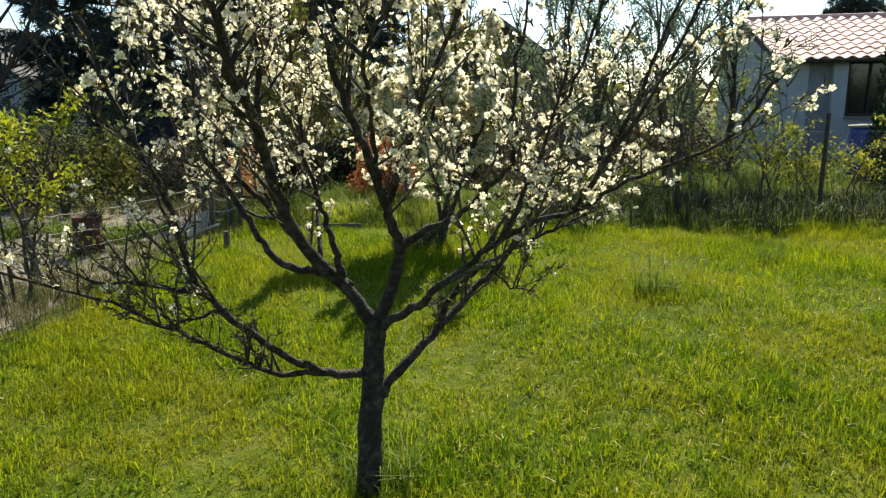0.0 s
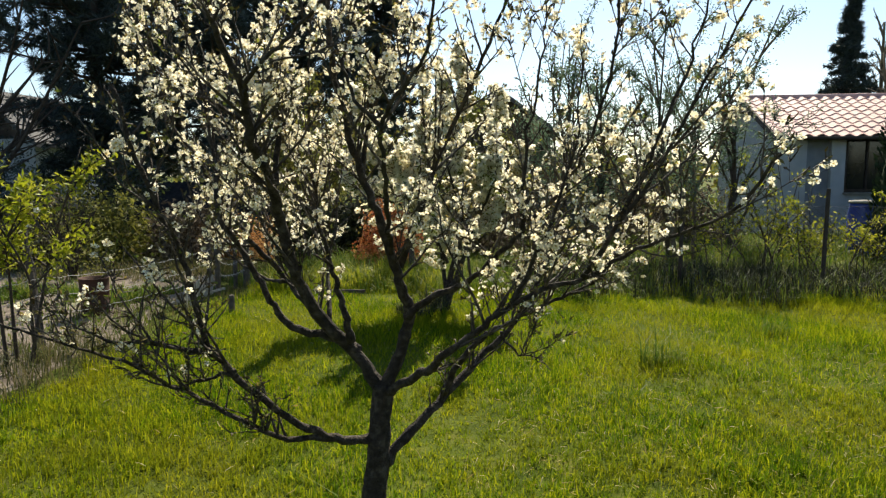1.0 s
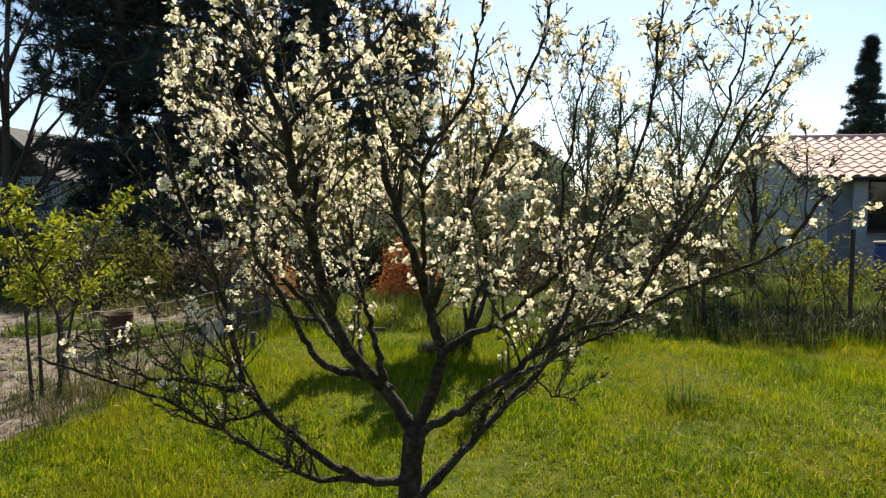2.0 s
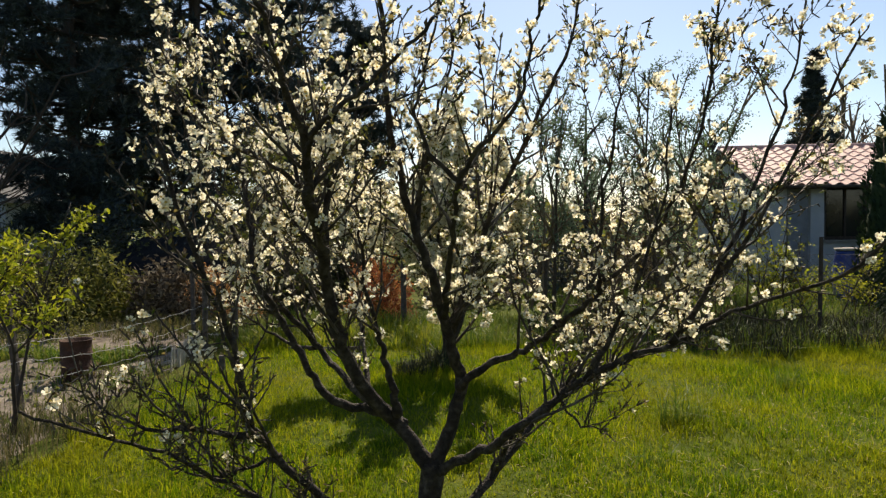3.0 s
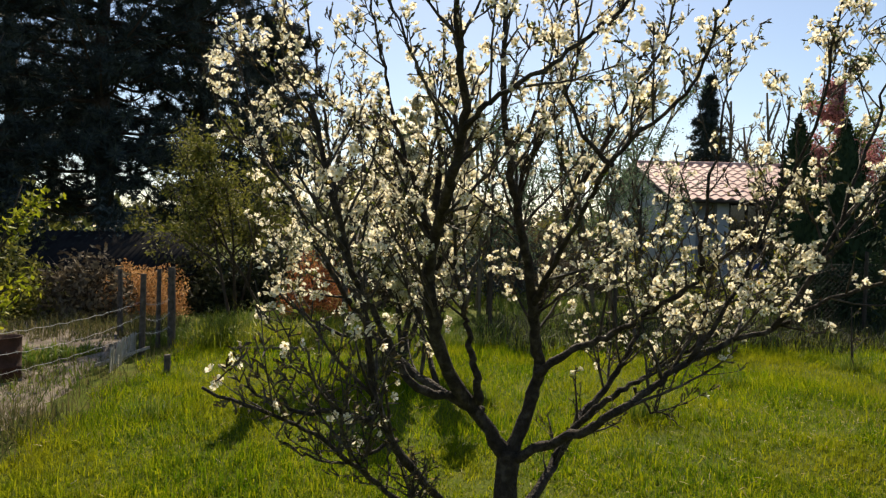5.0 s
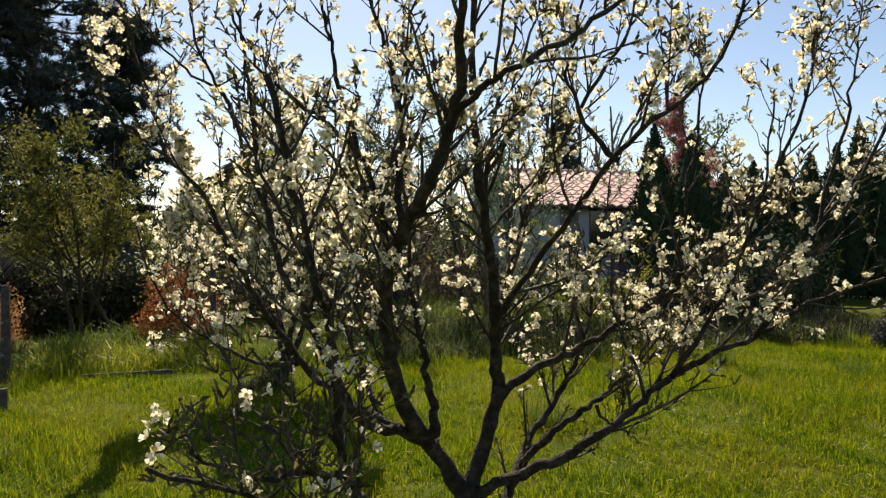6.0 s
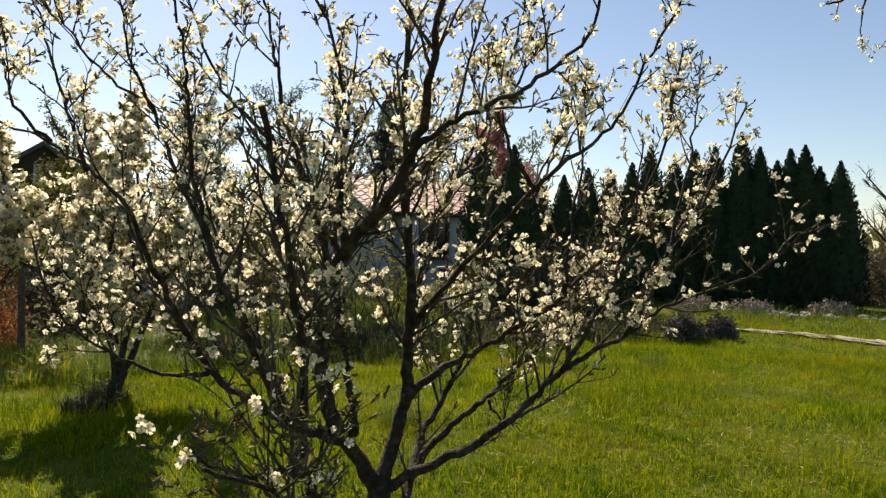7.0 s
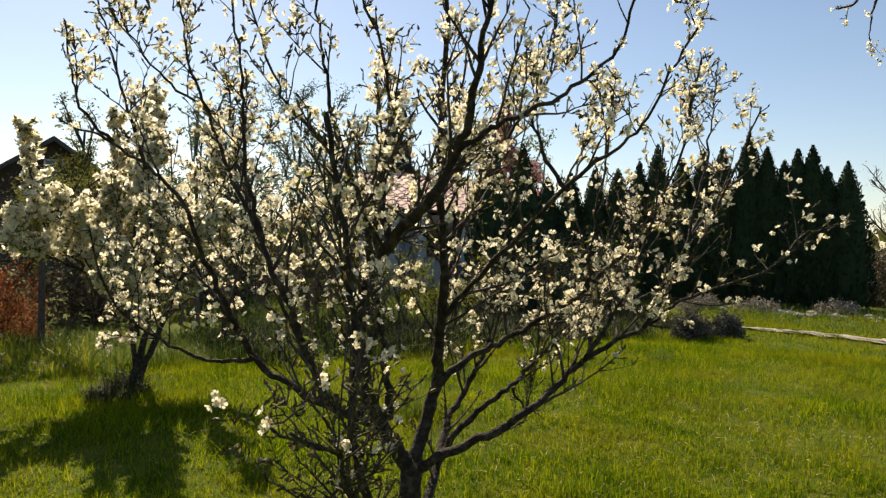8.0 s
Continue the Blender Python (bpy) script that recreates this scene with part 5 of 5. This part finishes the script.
stones = [stone_mesh(k) for k in range(4)]
for k in range(46):
    u = stone_rng.random()
    x, y = 13.3 + 2.2 * u + 0.4 * stone_rng.normal(), 9.0 - 3.2 * u + 0.5 * stone_rng.normal()
    ob = put("stone", stones[k % 4], label="pale rounded stone edging the flower bed", category="stone", group="stones of the bed")
    sz = stone_rng.uniform(0.05, 0.14)
    ob.matrix_basis = pose(x, y, sz * 0.35, 0, 0, stone_rng.uniform(0, 360)) @ Matrix.Diagonal((sz * 1.3, sz, sz * 0.7, 1))
bush("heath_clump", (14.0, 8.3, 0), (1.6, 1.0, 0.35), 510, "low pale grey-brown heath clump among the stones", M_HEATH, 1800, 0.08)
bush("heath_clump", (13.2, 9.3, 0), (1.4, 1.0, 0.4), 513, "low pale grey-brown heath clump among the stones", M_HEATH, 1800, 0.08)
bush("heath_clump", (15.3, 7.0, 0), (1.4, 1.0, 0.4), 511, "low pale grey-brown heath clump among the stones", M_HEATH, 1800, 0.08)
undergrowth("bed_plants", (12.0, 16.5), (3.0, 9.0), 6000, 0.22, "green shoots in the bed before the evergreens", M_WEED, 512, 0.014)

# the tree whose hanging twigs reach over the lawn
OVER_LIMBS = [
    (0.03, 0.006, [(0.0, 0.0, 1.6), (0.1, 0.6, 2.5), (0.1, 1.3, 3.1), (0.08, 1.9, 3.5), (0.0, 2.05, 3.42), (-0.12, 2.1, 3.38)]),
    (0.012, 0.003, [(0.08, 1.9, 3.5), (0.14, 1.98, 3.36), (0.12, 1.98, 3.2), (0.1, 1.96, 3.06)]),
    (0.03, 0.006, [(0.0, 0.0, 1.6), (0.6, -0.2, 2.4), (0.9, -0.3, 3.2)]),
    (0.03, 0.006, [(0.0, 0.0, 1.6), (-0.1, -0.6, 2.4), (0.0, -0.9, 3.2)]),
]
blossom_tree("plum_tree", (4.0, -1.4, 0), (0.07, 0.04, [(0, 0, -0.05), (0.02, 0, 0.8), (0, 0, 1.65)]), OVER_LIMBS, 61, "neighbouring plum tree with hanging blossom twigs", M_PETAL, 300, 0.016, up=-0.1, kids=3.0)
